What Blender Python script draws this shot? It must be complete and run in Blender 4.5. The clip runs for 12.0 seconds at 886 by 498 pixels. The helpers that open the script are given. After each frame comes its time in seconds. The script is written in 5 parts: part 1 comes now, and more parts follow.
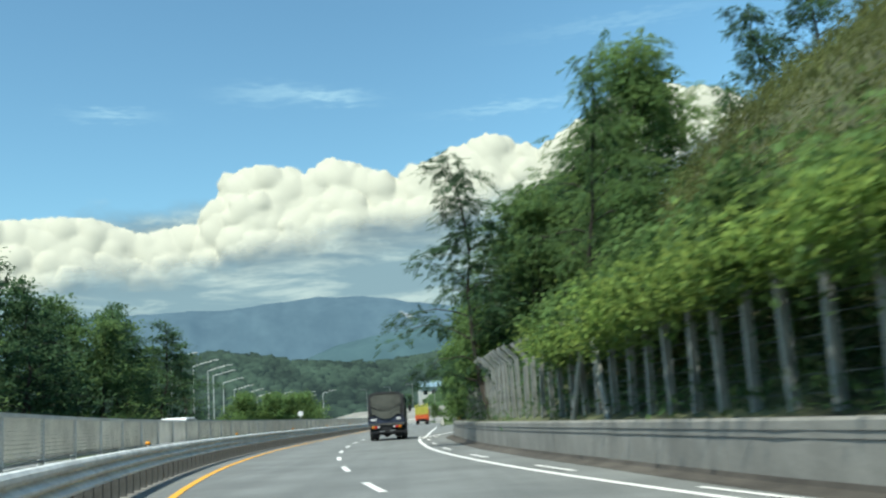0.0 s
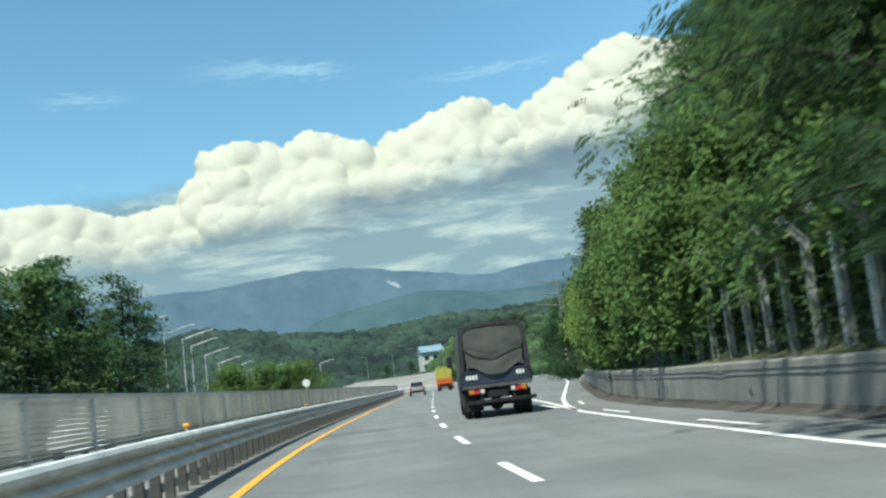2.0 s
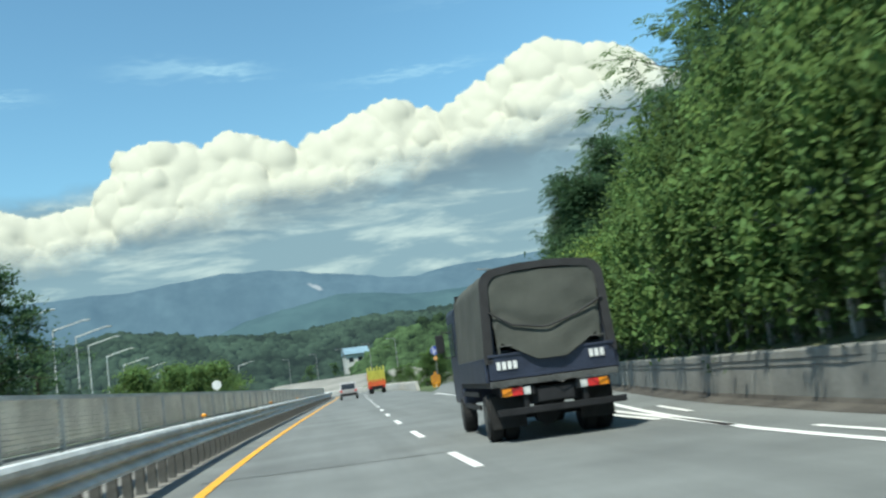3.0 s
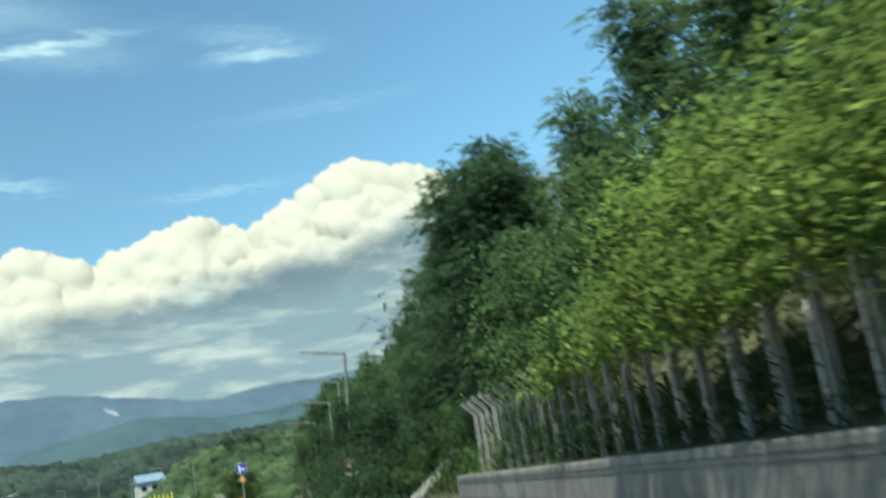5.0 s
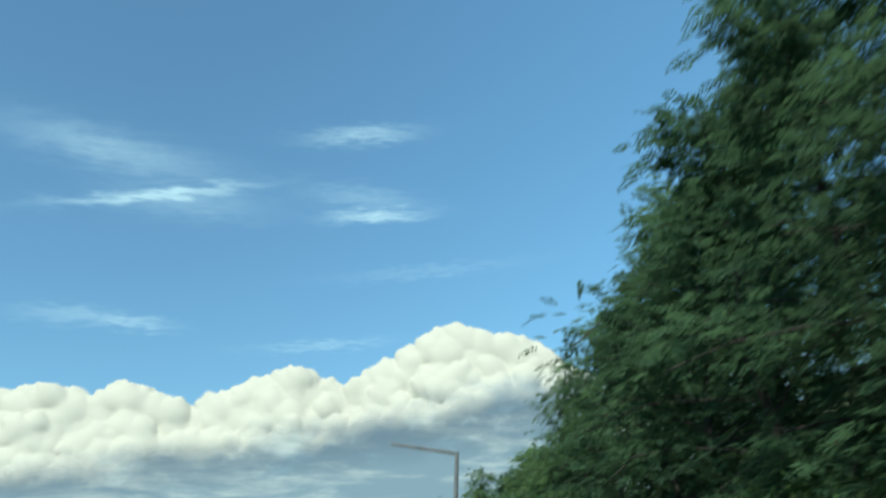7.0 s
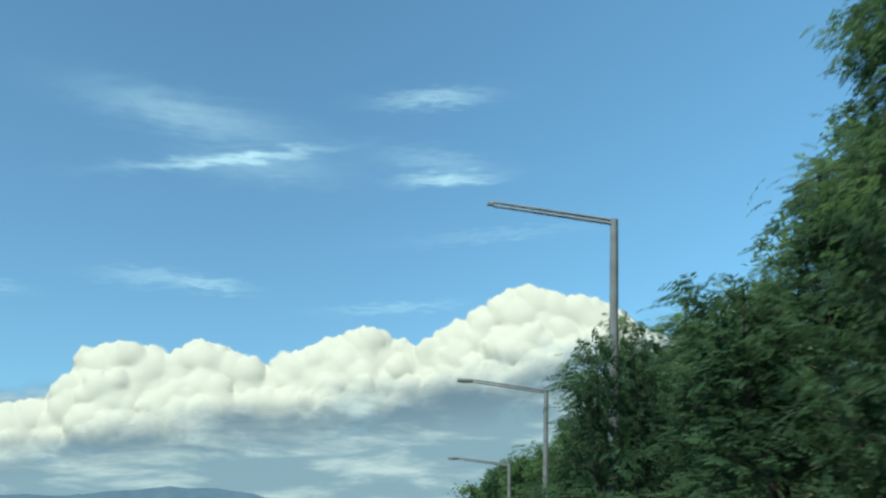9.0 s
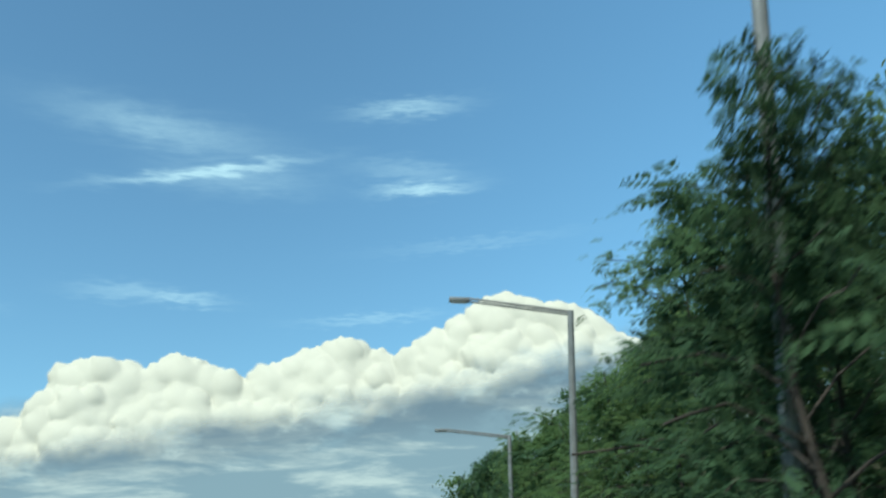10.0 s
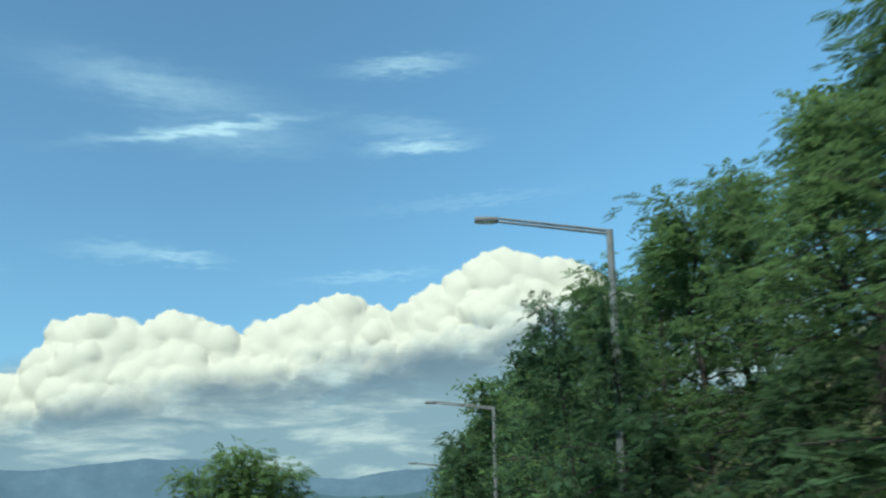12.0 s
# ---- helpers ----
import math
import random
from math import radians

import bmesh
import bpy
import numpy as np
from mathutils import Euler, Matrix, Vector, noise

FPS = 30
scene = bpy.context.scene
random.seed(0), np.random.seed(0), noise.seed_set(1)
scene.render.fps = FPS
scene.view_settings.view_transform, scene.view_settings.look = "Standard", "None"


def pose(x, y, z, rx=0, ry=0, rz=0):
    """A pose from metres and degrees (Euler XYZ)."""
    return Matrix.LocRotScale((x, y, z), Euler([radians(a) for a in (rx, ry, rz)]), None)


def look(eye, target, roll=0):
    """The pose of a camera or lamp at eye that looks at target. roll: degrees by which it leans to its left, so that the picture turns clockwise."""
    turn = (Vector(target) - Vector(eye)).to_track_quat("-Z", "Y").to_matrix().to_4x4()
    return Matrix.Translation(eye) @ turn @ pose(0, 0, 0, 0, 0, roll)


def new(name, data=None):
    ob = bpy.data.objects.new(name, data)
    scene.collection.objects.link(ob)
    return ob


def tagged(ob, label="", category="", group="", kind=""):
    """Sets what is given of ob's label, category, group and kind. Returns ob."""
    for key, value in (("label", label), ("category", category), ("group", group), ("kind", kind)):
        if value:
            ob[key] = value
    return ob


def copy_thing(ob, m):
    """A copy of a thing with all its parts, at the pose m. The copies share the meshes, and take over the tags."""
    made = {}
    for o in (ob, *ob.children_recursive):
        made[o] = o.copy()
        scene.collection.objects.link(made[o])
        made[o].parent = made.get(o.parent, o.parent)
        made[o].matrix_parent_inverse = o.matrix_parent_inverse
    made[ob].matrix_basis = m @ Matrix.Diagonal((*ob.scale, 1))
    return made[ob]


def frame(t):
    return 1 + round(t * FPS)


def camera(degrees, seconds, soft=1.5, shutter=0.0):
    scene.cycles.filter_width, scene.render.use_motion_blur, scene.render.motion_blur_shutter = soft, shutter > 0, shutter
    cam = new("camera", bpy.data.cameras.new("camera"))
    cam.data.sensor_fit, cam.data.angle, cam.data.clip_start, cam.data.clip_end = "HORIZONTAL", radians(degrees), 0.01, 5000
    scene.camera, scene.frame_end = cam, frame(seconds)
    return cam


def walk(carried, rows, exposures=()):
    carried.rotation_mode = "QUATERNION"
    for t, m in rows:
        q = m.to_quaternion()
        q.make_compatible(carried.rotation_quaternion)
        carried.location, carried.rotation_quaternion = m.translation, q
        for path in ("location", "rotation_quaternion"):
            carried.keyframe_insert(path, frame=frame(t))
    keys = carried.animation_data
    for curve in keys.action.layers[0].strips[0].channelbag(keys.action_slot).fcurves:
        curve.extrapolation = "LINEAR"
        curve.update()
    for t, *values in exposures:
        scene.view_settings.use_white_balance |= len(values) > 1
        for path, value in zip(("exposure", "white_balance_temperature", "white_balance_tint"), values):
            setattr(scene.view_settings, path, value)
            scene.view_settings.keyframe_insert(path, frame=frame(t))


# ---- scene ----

# ---------------------------------------------------------------- camera and walk
cam = camera(46.0, 12.0, soft=2.3, shutter=0.35)
walk(cam, [(t, pose(x, y, 1.15, rx, ry, rz)) for t, x, y, rx, ry, rz in (
    (0, 5.10, -36.77, 99.11, 3.48, -1.55),
    (0.5, 3.69, -29.23, 98.58, 4.42, -0.44),
    (1, 2.51, -21.78, 98.60, 5.21, -1.35),
    (1.5, 1.61, -14.42, 98.22, 5.01, -1.50),
    (2, 0.94, -7.16, 97.29, 6.80, -2.01),
    (2.5, 0.43, 0.00, 95.90, 8.19, -4.02),
    (3, 0.10, 7.05, 96.92, 7.34, -6.29),
    (3.2, 0.06, 9.84, 97.36, 8.77, -7.18),
    (4.8, 2.34, 31.40, 99.49, 11.75, -16.21),
    (5, 2.74, 34.01, 102.00, 9.31, -16.69),
    (5.5, 3.77, 40.53, 109.87, 5.03, -12.86),
    (6, 4.80, 47.03, 113.12, 2.19, -13.79),
    (6.5, 5.83, 53.53, 114.43, 2.41, -14.10),
    (7, 6.86, 60.02, 111.71, 2.50, -12.87),
    (7.5, 7.88, 66.51, 107.57, 1.60, -10.31),
    (7.7, 8.29, 69.10, 105.85, 0.43, -9.43),
    (9.3, 11.45, 89.82, 110.83, 1.28, -9.24),
    (9.5, 11.81, 92.41, 111.12, 1.92, -9.76),
    (10, 12.69, 98.88, 110.31, 2.47, -10.06),
    (10.5, 13.52, 105.35, 109.00, 4.05, -10.13),
    (11, 14.30, 111.82, 107.56, 6.17, -11.44),
    (11.5, 15.07, 118.28, 107.12, 4.62, -11.50),
    (12, 15.81, 124.74, 107.99, 2.69, -10.17),
)], exposures=((0, 0.5, 6700, 2), (3.2, 0.5, 6600, 1), (4.8, 0.58, 7000, 2), (5.0, 0.56, 6900, 2), (5.6, 0.38, 6400, 0), (6.5, 0.40, 6400, 0), (12, 0.42, 6400, 0)))

# ---------------------------------------------------------------- sky, sun
SUN_AZ, SUN_EL = 214.0, 61.0          # degrees clockwise from +y, and above the horizon


def nd(tree, kind, **sets):
    n = tree.nodes.new(kind)
    for k, v in sets.items():
        if k == "op":
            n.operation = v
        elif k == "clamp":
            n.use_clamp = v
        elif k == "blend":
            n.blend_type = v
        elif k == "dtype":
            n.data_type = v
    return n


def math_n(tree, op, a, b=None, c=None, clamp=False):
    n = tree.nodes.new("ShaderNodeMath")
    n.operation, n.use_clamp = op, clamp
    for i, v in enumerate((a, b, c)):
        if v is None:
            continue
        if isinstance(v, (int, float)):
            n.inputs[i].default_value = v
        else:
            tree.links.new(v, n.inputs[i])
    return n.outputs[0]


def smooth_n(tree, x, lo, hi):
    n = tree.nodes.new("ShaderNodeMapRange")
    n.interpolation_type = "SMOOTHSTEP"
    for i, v in ((1, lo), (2, hi)):
        if isinstance(v, (int, float)):
            n.inputs[i].default_value = v
        else:
            tree.links.new(v, n.inputs[i])
    tree.links.new(x, n.inputs[0])
    return n.outputs[0]


def noise_n(tree, vec, scale, detail=4.0, rough=0.55, distort=0.0):
    n = tree.nodes.new("ShaderNodeTexNoise")
    n.inputs["Scale"].default_value, n.inputs["Detail"].default_value = scale, detail
    n.inputs["Roughness"].default_value, n.inputs["Distortion"].default_value = rough, distort
    if vec is not None:
        tree.links.new(vec, n.inputs["Vector"])
    return n.outputs["Fac"]


def mix_n(tree, fac, a, b, blend="MIX"):
    n = tree.nodes.new("ShaderNodeMix")
    n.data_type, n.blend_type = "RGBA", blend
    for i, v in ((0, fac), (6, a), (7, b)):
        if isinstance(v, (int, float)):
            n.inputs[i].default_value = v
        elif isinstance(v, tuple):
            n.inputs[i].default_value = (*v, 1)
        else:
            tree.links.new(v, n.inputs[i])
    return n.outputs[2]


def make_world():
    w = bpy.data.worlds.new("sky")
    scene.world = w
    w.use_nodes = True
    t = w.node_tree
    t.nodes.clear()
    sky = t.nodes.new("ShaderNodeTexSky")
    sky.sky_type, sky.sun_disc = "NISHITA", False
    sky.sun_elevation, sky.sun_rotation = radians(SUN_EL), radians(SUN_AZ)
    sky.air_density, sky.dust_density, sky.ozone_density = 1.0, 0.6, 2.0
    co = t.nodes.new("ShaderNodeTexCoord")
    sep = t.nodes.new("ShaderNodeSeparateXYZ")
    t.links.new(co.outputs["Generated"], sep.inputs[0])
    az = math_n(t, "MULTIPLY", math_n(t, "ARCTAN2", sep.outputs[0], sep.outputs[1]), 57.2958)
    el = math_n(t, "MULTIPLY", math_n(t, "ARCSINE", sep.outputs[2]), 57.2958)
    comb = t.nodes.new("ShaderNodeCombineXYZ")
    t.links.new(math_n(t, "MULTIPLY", az, 0.17), comb.inputs[0])
    t.links.new(math_n(t, "MULTIPLY", el, 0.9), comb.inputs[1])
    wide = comb.outputs[0]
    comb2 = t.nodes.new("ShaderNodeCombineXYZ")
    t.links.new(math_n(t, "MULTIPLY", az, 0.3), comb2.inputs[0])
    t.links.new(math_n(t, "MULTIPLY", el, 0.6), comb2.inputs[1])
    base = nd(t, "ShaderNodeHueSaturation")
    base.inputs["Saturation"].default_value, base.inputs["Value"].default_value = SKY_SAT, SKY_VALUE
    t.links.new(sky.outputs[0], base.inputs["Color"])
    col = mix_n(t, 1.0, base.outputs[0], SKY_TINT, "MULTIPLY")
    # the sky colour is multiplied brighter towards one side
    bright_side = math_n(t, "MULTIPLY", smooth_n(t, az, -5.0, 45.0), math_n(t, "SUBTRACT", 1.0, smooth_n(t, az, 60.0, 150.0)))
    col = mix_n(t, bright_side, col, mix_n(t, 1.0, col, (1.35, 1.42, 1.42), "MULTIPLY"))
    # flat grey layers below the cumulus
    n1 = noise_n(t, wide, 0.8, 6.0, 0.6, 0.4)
    n2 = noise_n(t, comb2.outputs[0], 1.1, 5.0, 0.6, 0.3)
    top = math_n(t, "ADD", 12.7, math_n(t, "MULTIPLY", az, 0.10))
    edge = math_n(t, "ADD", el, math_n(t, "MULTIPLY", math_n(t, "SUBTRACT", n2, 0.5), 3.0))
    band = math_n(t, "SUBTRACT", 1.0, smooth_n(t, edge, math_n(t, "SUBTRACT", top, 1.2), math_n(t, "ADD", top, 1.0)))
    near = math_n(t, "MULTIPLY", smooth_n(t, az, -60.0, -25.0), math_n(t, "SUBTRACT", 1.0, smooth_n(t, az, 24.0, 50.0)))
    band = math_n(t, "MULTIPLY", math_n(t, "MULTIPLY", band, near), 0.96)
    white = smooth_n(t, n1, 0.44, 0.66)
    grey = mix_n(t, white, LAYER_GREY, LAYER_WHITE)
    under = math_n(t, "MULTIPLY", smooth_n(t, math_n(t, "SUBTRACT", el, top), -4.6, -1.8), smooth_n(t, n2, 0.30, 0.55))
    grey = mix_n(t, math_n(t, "MULTIPLY", under, 0.8), grey, LAYER_DARK)
    col = mix_n(t, band, col, grey)
    # thin high wisps: azimuth, elevation, half length, half thickness, tilt, strength
    for k, (a0, e0, hl, ht, tilt, amt) in enumerate((
            (-3.0, 24.4, 4.6, 0.28, 0.15, 0.75), (-5.5, 26.6, 5.5, 0.9, -0.12, 0.30), (-1.0, 24.2, 4.0, 0.8, -0.04, 0.22),
            (9.9, 23.6, 2.4, 0.30, 0.02, 0.62), (9.2, 24.6, 3.0, 0.55, -0.10, 0.22), (9.2, 28.0, 2.9, 0.42, 0.05, 0.42),
            (-4.0, 17.7, 2.2, 0.28, -0.07, 0.36), (-7.4, 17.9, 2.2, 0.42, 0.0, 0.20), (6.8, 16.6, 3.5, 0.22, 0.04, 0.25),
            (-15.6, 16.7, 1.8, 0.25, 0.0, 0.26), (13.0, 20.5, 5.0, 0.3, 0.05, 0.12))):
        da, de = math_n(t, "SUBTRACT", az, a0), math_n(t, "SUBTRACT", el, e0)
        de = math_n(t, "SUBTRACT", de, math_n(t, "MULTIPLY", da, tilt))
        wob = math_n(t, "MULTIPLY", math_n(t, "SUBTRACT", noise_n(t, wide, 2.2 + 0.3 * k, 3.0), 0.5), 1.6)
        de = math_n(t, "ADD", de, wob)
        ra = math_n(t, "POWER", math_n(t, "ABSOLUTE", math_n(t, "DIVIDE", da, hl)), 2.0)
        re = math_n(t, "POWER", math_n(t, "ABSOLUTE", math_n(t, "DIVIDE", de, ht)), 2.0)
        g = math_n(t, "POWER", 2.718, math_n(t, "MULTIPLY", math_n(t, "ADD", ra, re), -1.0))
        streak = math_n(t, "ADD", 0.35, noise_n(t, wide, 5.0, 6.0, 0.65, 0.6))
        g = math_n(t, "MULTIPLY", math_n(t, "MULTIPLY", g, streak), amt, clamp=True)
        col = mix_n(t, g, col, WISP)
    bg = t.nodes.new("ShaderNodeBackground")
    bg.inputs["Strength"].default_value = SKY_STRENGTH
    t.links.new(col, bg.inputs["Color"])
    out = t.nodes.new("ShaderNodeOutputWorld")
    t.links.new(bg.outputs[0], out.inputs[0])


SKY_STRENGTH, SKY_SAT, SKY_VALUE, SKY_TINT = 0.125, 1.0, 1.0, (0.70, 0.97, 0.98)
LAYER_DARK = (0.95, 1.4, 1.8)
LAYER_GREY, LAYER_WHITE, WISP = (1.6, 2.4, 2.9), (3.5, 4.3, 4.35), (4.2, 6.2, 6.9)
make_world()

sun = new("sun", bpy.data.lights.new("sun", "SUN"))
sun.data.energy, sun.data.angle, sun.data.color = 4.7, radians(1.5), (1.0, 0.975, 0.92)
sa, se = radians(SUN_AZ), radians(SUN_EL)
sun.matrix_world = look((math.sin(sa) * math.cos(se) * 100, math.cos(sa) * math.cos(se) * 100, math.sin(se) * 100), (0, 0, 0))

# ---------------------------------------------------------------- materials


def material(name, color, rough=0.7, metal=0.0, var=0.12, scale=3.0, fine=40.0, bump=0.15, dark=None, transl=0.0, per_object=0.0, per_island=0.0, coords="Object", spec=0.4, streak=None):
    """A surface with colour variation at two scales and a fine relief."""
    m = bpy.data.materials.new(name)
    m.use_nodes = True
    t = m.node_tree
    p = t.nodes["Principled BSDF"]
    co = t.nodes.new("ShaderNodeTexCoord").outputs[coords]
    big, small = noise_n(t, co, scale, 5.0, 0.6), noise_n(t, co, fine, 3.0, 0.6)
    dark = dark or tuple(c * (1 - 3.0 * var) for c in color)
    lite = tuple(min(1.0, c * (1 + 1.6 * var)) for c in color)
    fac = math_n(t, "ADD", math_n(t, "MULTIPLY", big, 0.65), math_n(t, "MULTIPLY", small, 0.35))
    col = mix_n(t, smooth_n(t, fac, 0.3, 0.7), dark, lite)
    if streak:                      # long stains: (scale x, y, z, amount)
        mp = t.nodes.new("ShaderNodeMapping")
        mp.inputs["Scale"].default_value = streak[:3]
        t.links.new(co, mp.inputs["Vector"])
        st = smooth_n(t, noise_n(t, mp.outputs[0], 1.0, 5.0, 0.65), 0.40, 0.68)
        col = mix_n(t, math_n(t, "MULTIPLY", st, streak[3]), col, tuple(c * 0.45 for c in color))
    if per_object or per_island:
        hs = t.nodes.new("ShaderNodeHueSaturation")
        rnd = None
        if per_object:
            rnd = math_n(t, "MULTIPLY", math_n(t, "SUBTRACT", t.nodes.new("ShaderNodeObjectInfo").outputs["Random"], 0.5), per_object)
        if per_island:
            isl = math_n(t, "MULTIPLY", math_n(t, "SUBTRACT", t.nodes.new("ShaderNodeNewGeometry").outputs["Random Per Island"], 0.5), per_island)
            rnd = isl if rnd is None else math_n(t, "ADD", rnd, isl)
        t.links.new(math_n(t, "ADD", 1.0, rnd), hs.inputs["Value"])
        t.links.new(math_n(t, "ADD", 0.5, math_n(t, "MULTIPLY", rnd, -0.05)), hs.inputs["Hue"])
        t.links.new(col, hs.inputs["Color"])
        col = hs.outputs[0]
    t.links.new(col, p.inputs["Base Color"])
    p.inputs["Roughness"].default_value, p.inputs["Metallic"].default_value = rough, metal
    p.inputs["Specular IOR Level"].default_value = spec
    if bump:
        b = t.nodes.new("ShaderNodeBump")
        b.inputs["Strength"].default_value, b.inputs["Distance"].default_value = bump, 0.02
        t.links.new(small, b.inputs["Height"])
        t.links.new(b.outputs[0], p.inputs["Normal"])
    if transl:
        out = t.nodes["Material Output"]
        tr = t.nodes.new("ShaderNodeBsdfTranslucent")
        hs = t.nodes.new("ShaderNodeHueSaturation")
        hs.inputs["Value"].default_value, hs.inputs["Hue"].default_value = 1.6, 0.48
        t.links.new(col, hs.inputs["Color"])
        t.links.new(hs.outputs[0], tr.inputs["Color"])
        mx = t.nodes.new("ShaderNodeMixShader")
        mx.inputs[0].default_value = transl
        t.links.new(p.outputs[0], mx.inputs[1])
        t.links.new(tr.outputs[0], mx.inputs[2])
        t.links.new(mx.outputs[0], out.inputs[0])
    return m


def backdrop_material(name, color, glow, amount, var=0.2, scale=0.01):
    """Far land or cloud: a diffuse surface with even emission added for haze before it or light within it."""
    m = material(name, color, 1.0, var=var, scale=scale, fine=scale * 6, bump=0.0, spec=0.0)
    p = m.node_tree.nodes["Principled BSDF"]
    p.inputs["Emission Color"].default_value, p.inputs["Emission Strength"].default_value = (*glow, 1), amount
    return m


ASPHALT = material("asphalt", (0.163, 0.174, 0.169), 0.85, var=0.10, scale=0.35, fine=60, bump=0.3, streak=(0.9, 0.03, 1.0, 0.30))
ASPHALT_OLD = material("worn_asphalt", (0.20, 0.195, 0.18), 0.88, var=0.10, scale=0.5, fine=50, bump=0.3)
PAINT_WHITE = material("road_paint_white", (0.72, 0.72, 0.70), 0.7, var=0.10, scale=4, fine=70, bump=0.1)
PAINT_YELLOW = material("road_paint_yellow", (0.72, 0.36, 0.03), 0.7, var=0.10, scale=4, fine=70, bump=0.1)
CONCRETE = material("concrete", (0.235, 0.232, 0.21), 0.9, var=0.10, scale=0.6, fine=14, bump=0.3, streak=(1.3, 1.3, 0.3, 0.45))
# much darker than the wall, for the strip along its foot
GUTTER = material("dark_gutter_concrete", (0.075, 0.068, 0.058), 0.9, var=0.2, scale=0.7, fine=14, bump=0.3, streak=(1.0, 0.15, 1.0, 0.5))
CONCRETE_PALE = material("pale_concrete", (0.48, 0.46, 0.42), 0.9, var=0.10, scale=0.8, fine=14, bump=0.2)
CONCRETE_FAR = material("far_concrete", (0.24, 0.232, 0.205), 0.9, var=0.12, scale=0.08, fine=1.5, bump=0.1, streak=(0.12, 0.12, 0.3, 0.4))
STEEL = material("galvanised_steel", (0.72, 0.74, 0.72), 0.55, 0.05, var=0.12, scale=1.5, fine=20, bump=0.08, streak=(0.5, 0.5, 3.0, 0.25))
STEEL_DULL = material("weathered_steel_post", (0.24, 0.25, 0.235), 0.8, 0.0, var=0.10, scale=2, fine=18, bump=0.15)
STEEL_DARK = material("dark_steel_post", (0.085, 0.088, 0.085), 0.7, 0.2, var=0.15, scale=3, fine=25, bump=0.1)
LOUVRE = material("louvre_panel", (0.80, 0.78, 0.72), 0.6, 0.0, var=0.12, scale=1, fine=20, bump=0.05)
PALE_PAINT = material("pale_fence_paint", (0.62, 0.63, 0.61), 0.55, var=0.12, scale=0.8, fine=14, bump=0.05)
POLE = material("grey_painted_pole", (0.19, 0.20, 0.193), 0.55, 0.2, var=0.12, scale=1.5, fine=30, bump=0.05)
PALE_POLE = material("pale_galvanised_pole", (0.42, 0.44, 0.43), 0.5, 0.1, var=0.10, scale=1.5, fine=30, bump=0.05)
BARK = material("bark", (0.040, 0.034, 0.027), 0.95, var=0.2, scale=2, fine=25, bump=0.6)
LEAF = material("leaf", (0.070, 0.130, 0.048), 0.75, var=0.22, scale=0.35, fine=2.0, bump=0, transl=0.48, spec=0.15, per_object=0.35, per_island=0.3)
# dark green foliage; shade on the near bushes is put into this tone too
LEAF_DARK = material("dark_leaf", (0.046, 0.094, 0.044), 0.75, var=0.22, scale=0.35, fine=2.0, bump=0, transl=0.45, spec=0.15, per_object=0.35, per_island=0.3)
LEAF_LIME = material("young_vine_leaf", (0.150, 0.235, 0.060), 0.75, var=0.18, scale=0.5, fine=3.0, bump=0, transl=0.5, spec=0.15, per_object=0.2, per_island=0.6)
# paler leaf for climbers and shrubs; on sunny trees it carries painted sunlight
LEAF_MID = material("climber_leaf", (0.092, 0.165, 0.054), 0.75, var=0.2, scale=0.4, fine=2.5, bump=0, transl=0.45, spec=0.15, per_object=0.2, per_island=0.3)
LEAF_OLIVE = material("olive_grass_leaf", (0.098, 0.122, 0.046), 0.8, var=0.2, scale=0.3, fine=2.0, bump=0, transl=0.4, spec=0.1, per_object=0.2, per_island=0.5)
SOIL = material("slope_soil", (0.085, 0.095, 0.045), 0.95, var=0.25, scale=0.3, fine=5, bump=0.5)
FIELD = material("field", (0.075, 0.105, 0.038), 0.95, var=0.25, scale=0.02, fine=0.6, bump=0)
# bluish emission on woods and ridges imitates the haze of distance
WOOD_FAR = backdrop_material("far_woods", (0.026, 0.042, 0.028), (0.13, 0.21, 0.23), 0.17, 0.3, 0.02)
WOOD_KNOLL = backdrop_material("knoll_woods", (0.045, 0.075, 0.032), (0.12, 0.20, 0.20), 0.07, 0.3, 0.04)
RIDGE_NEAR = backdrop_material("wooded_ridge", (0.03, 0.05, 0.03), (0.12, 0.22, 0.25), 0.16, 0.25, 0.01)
RIDGE_MID = backdrop_material("hazed_ridge", (0.03, 0.05, 0.045), (0.07, 0.140, 0.205), 0.6, 0.15, 0.004)
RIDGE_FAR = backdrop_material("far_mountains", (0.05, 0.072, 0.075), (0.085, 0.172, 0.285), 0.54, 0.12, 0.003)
# the cloud's emission stands in for sunlight scattered inside it
CLOUD = backdrop_material("cloud", (0.275, 0.272, 0.222), (0.92, 0.965, 0.87), 0.262, 0.02, 0.002)


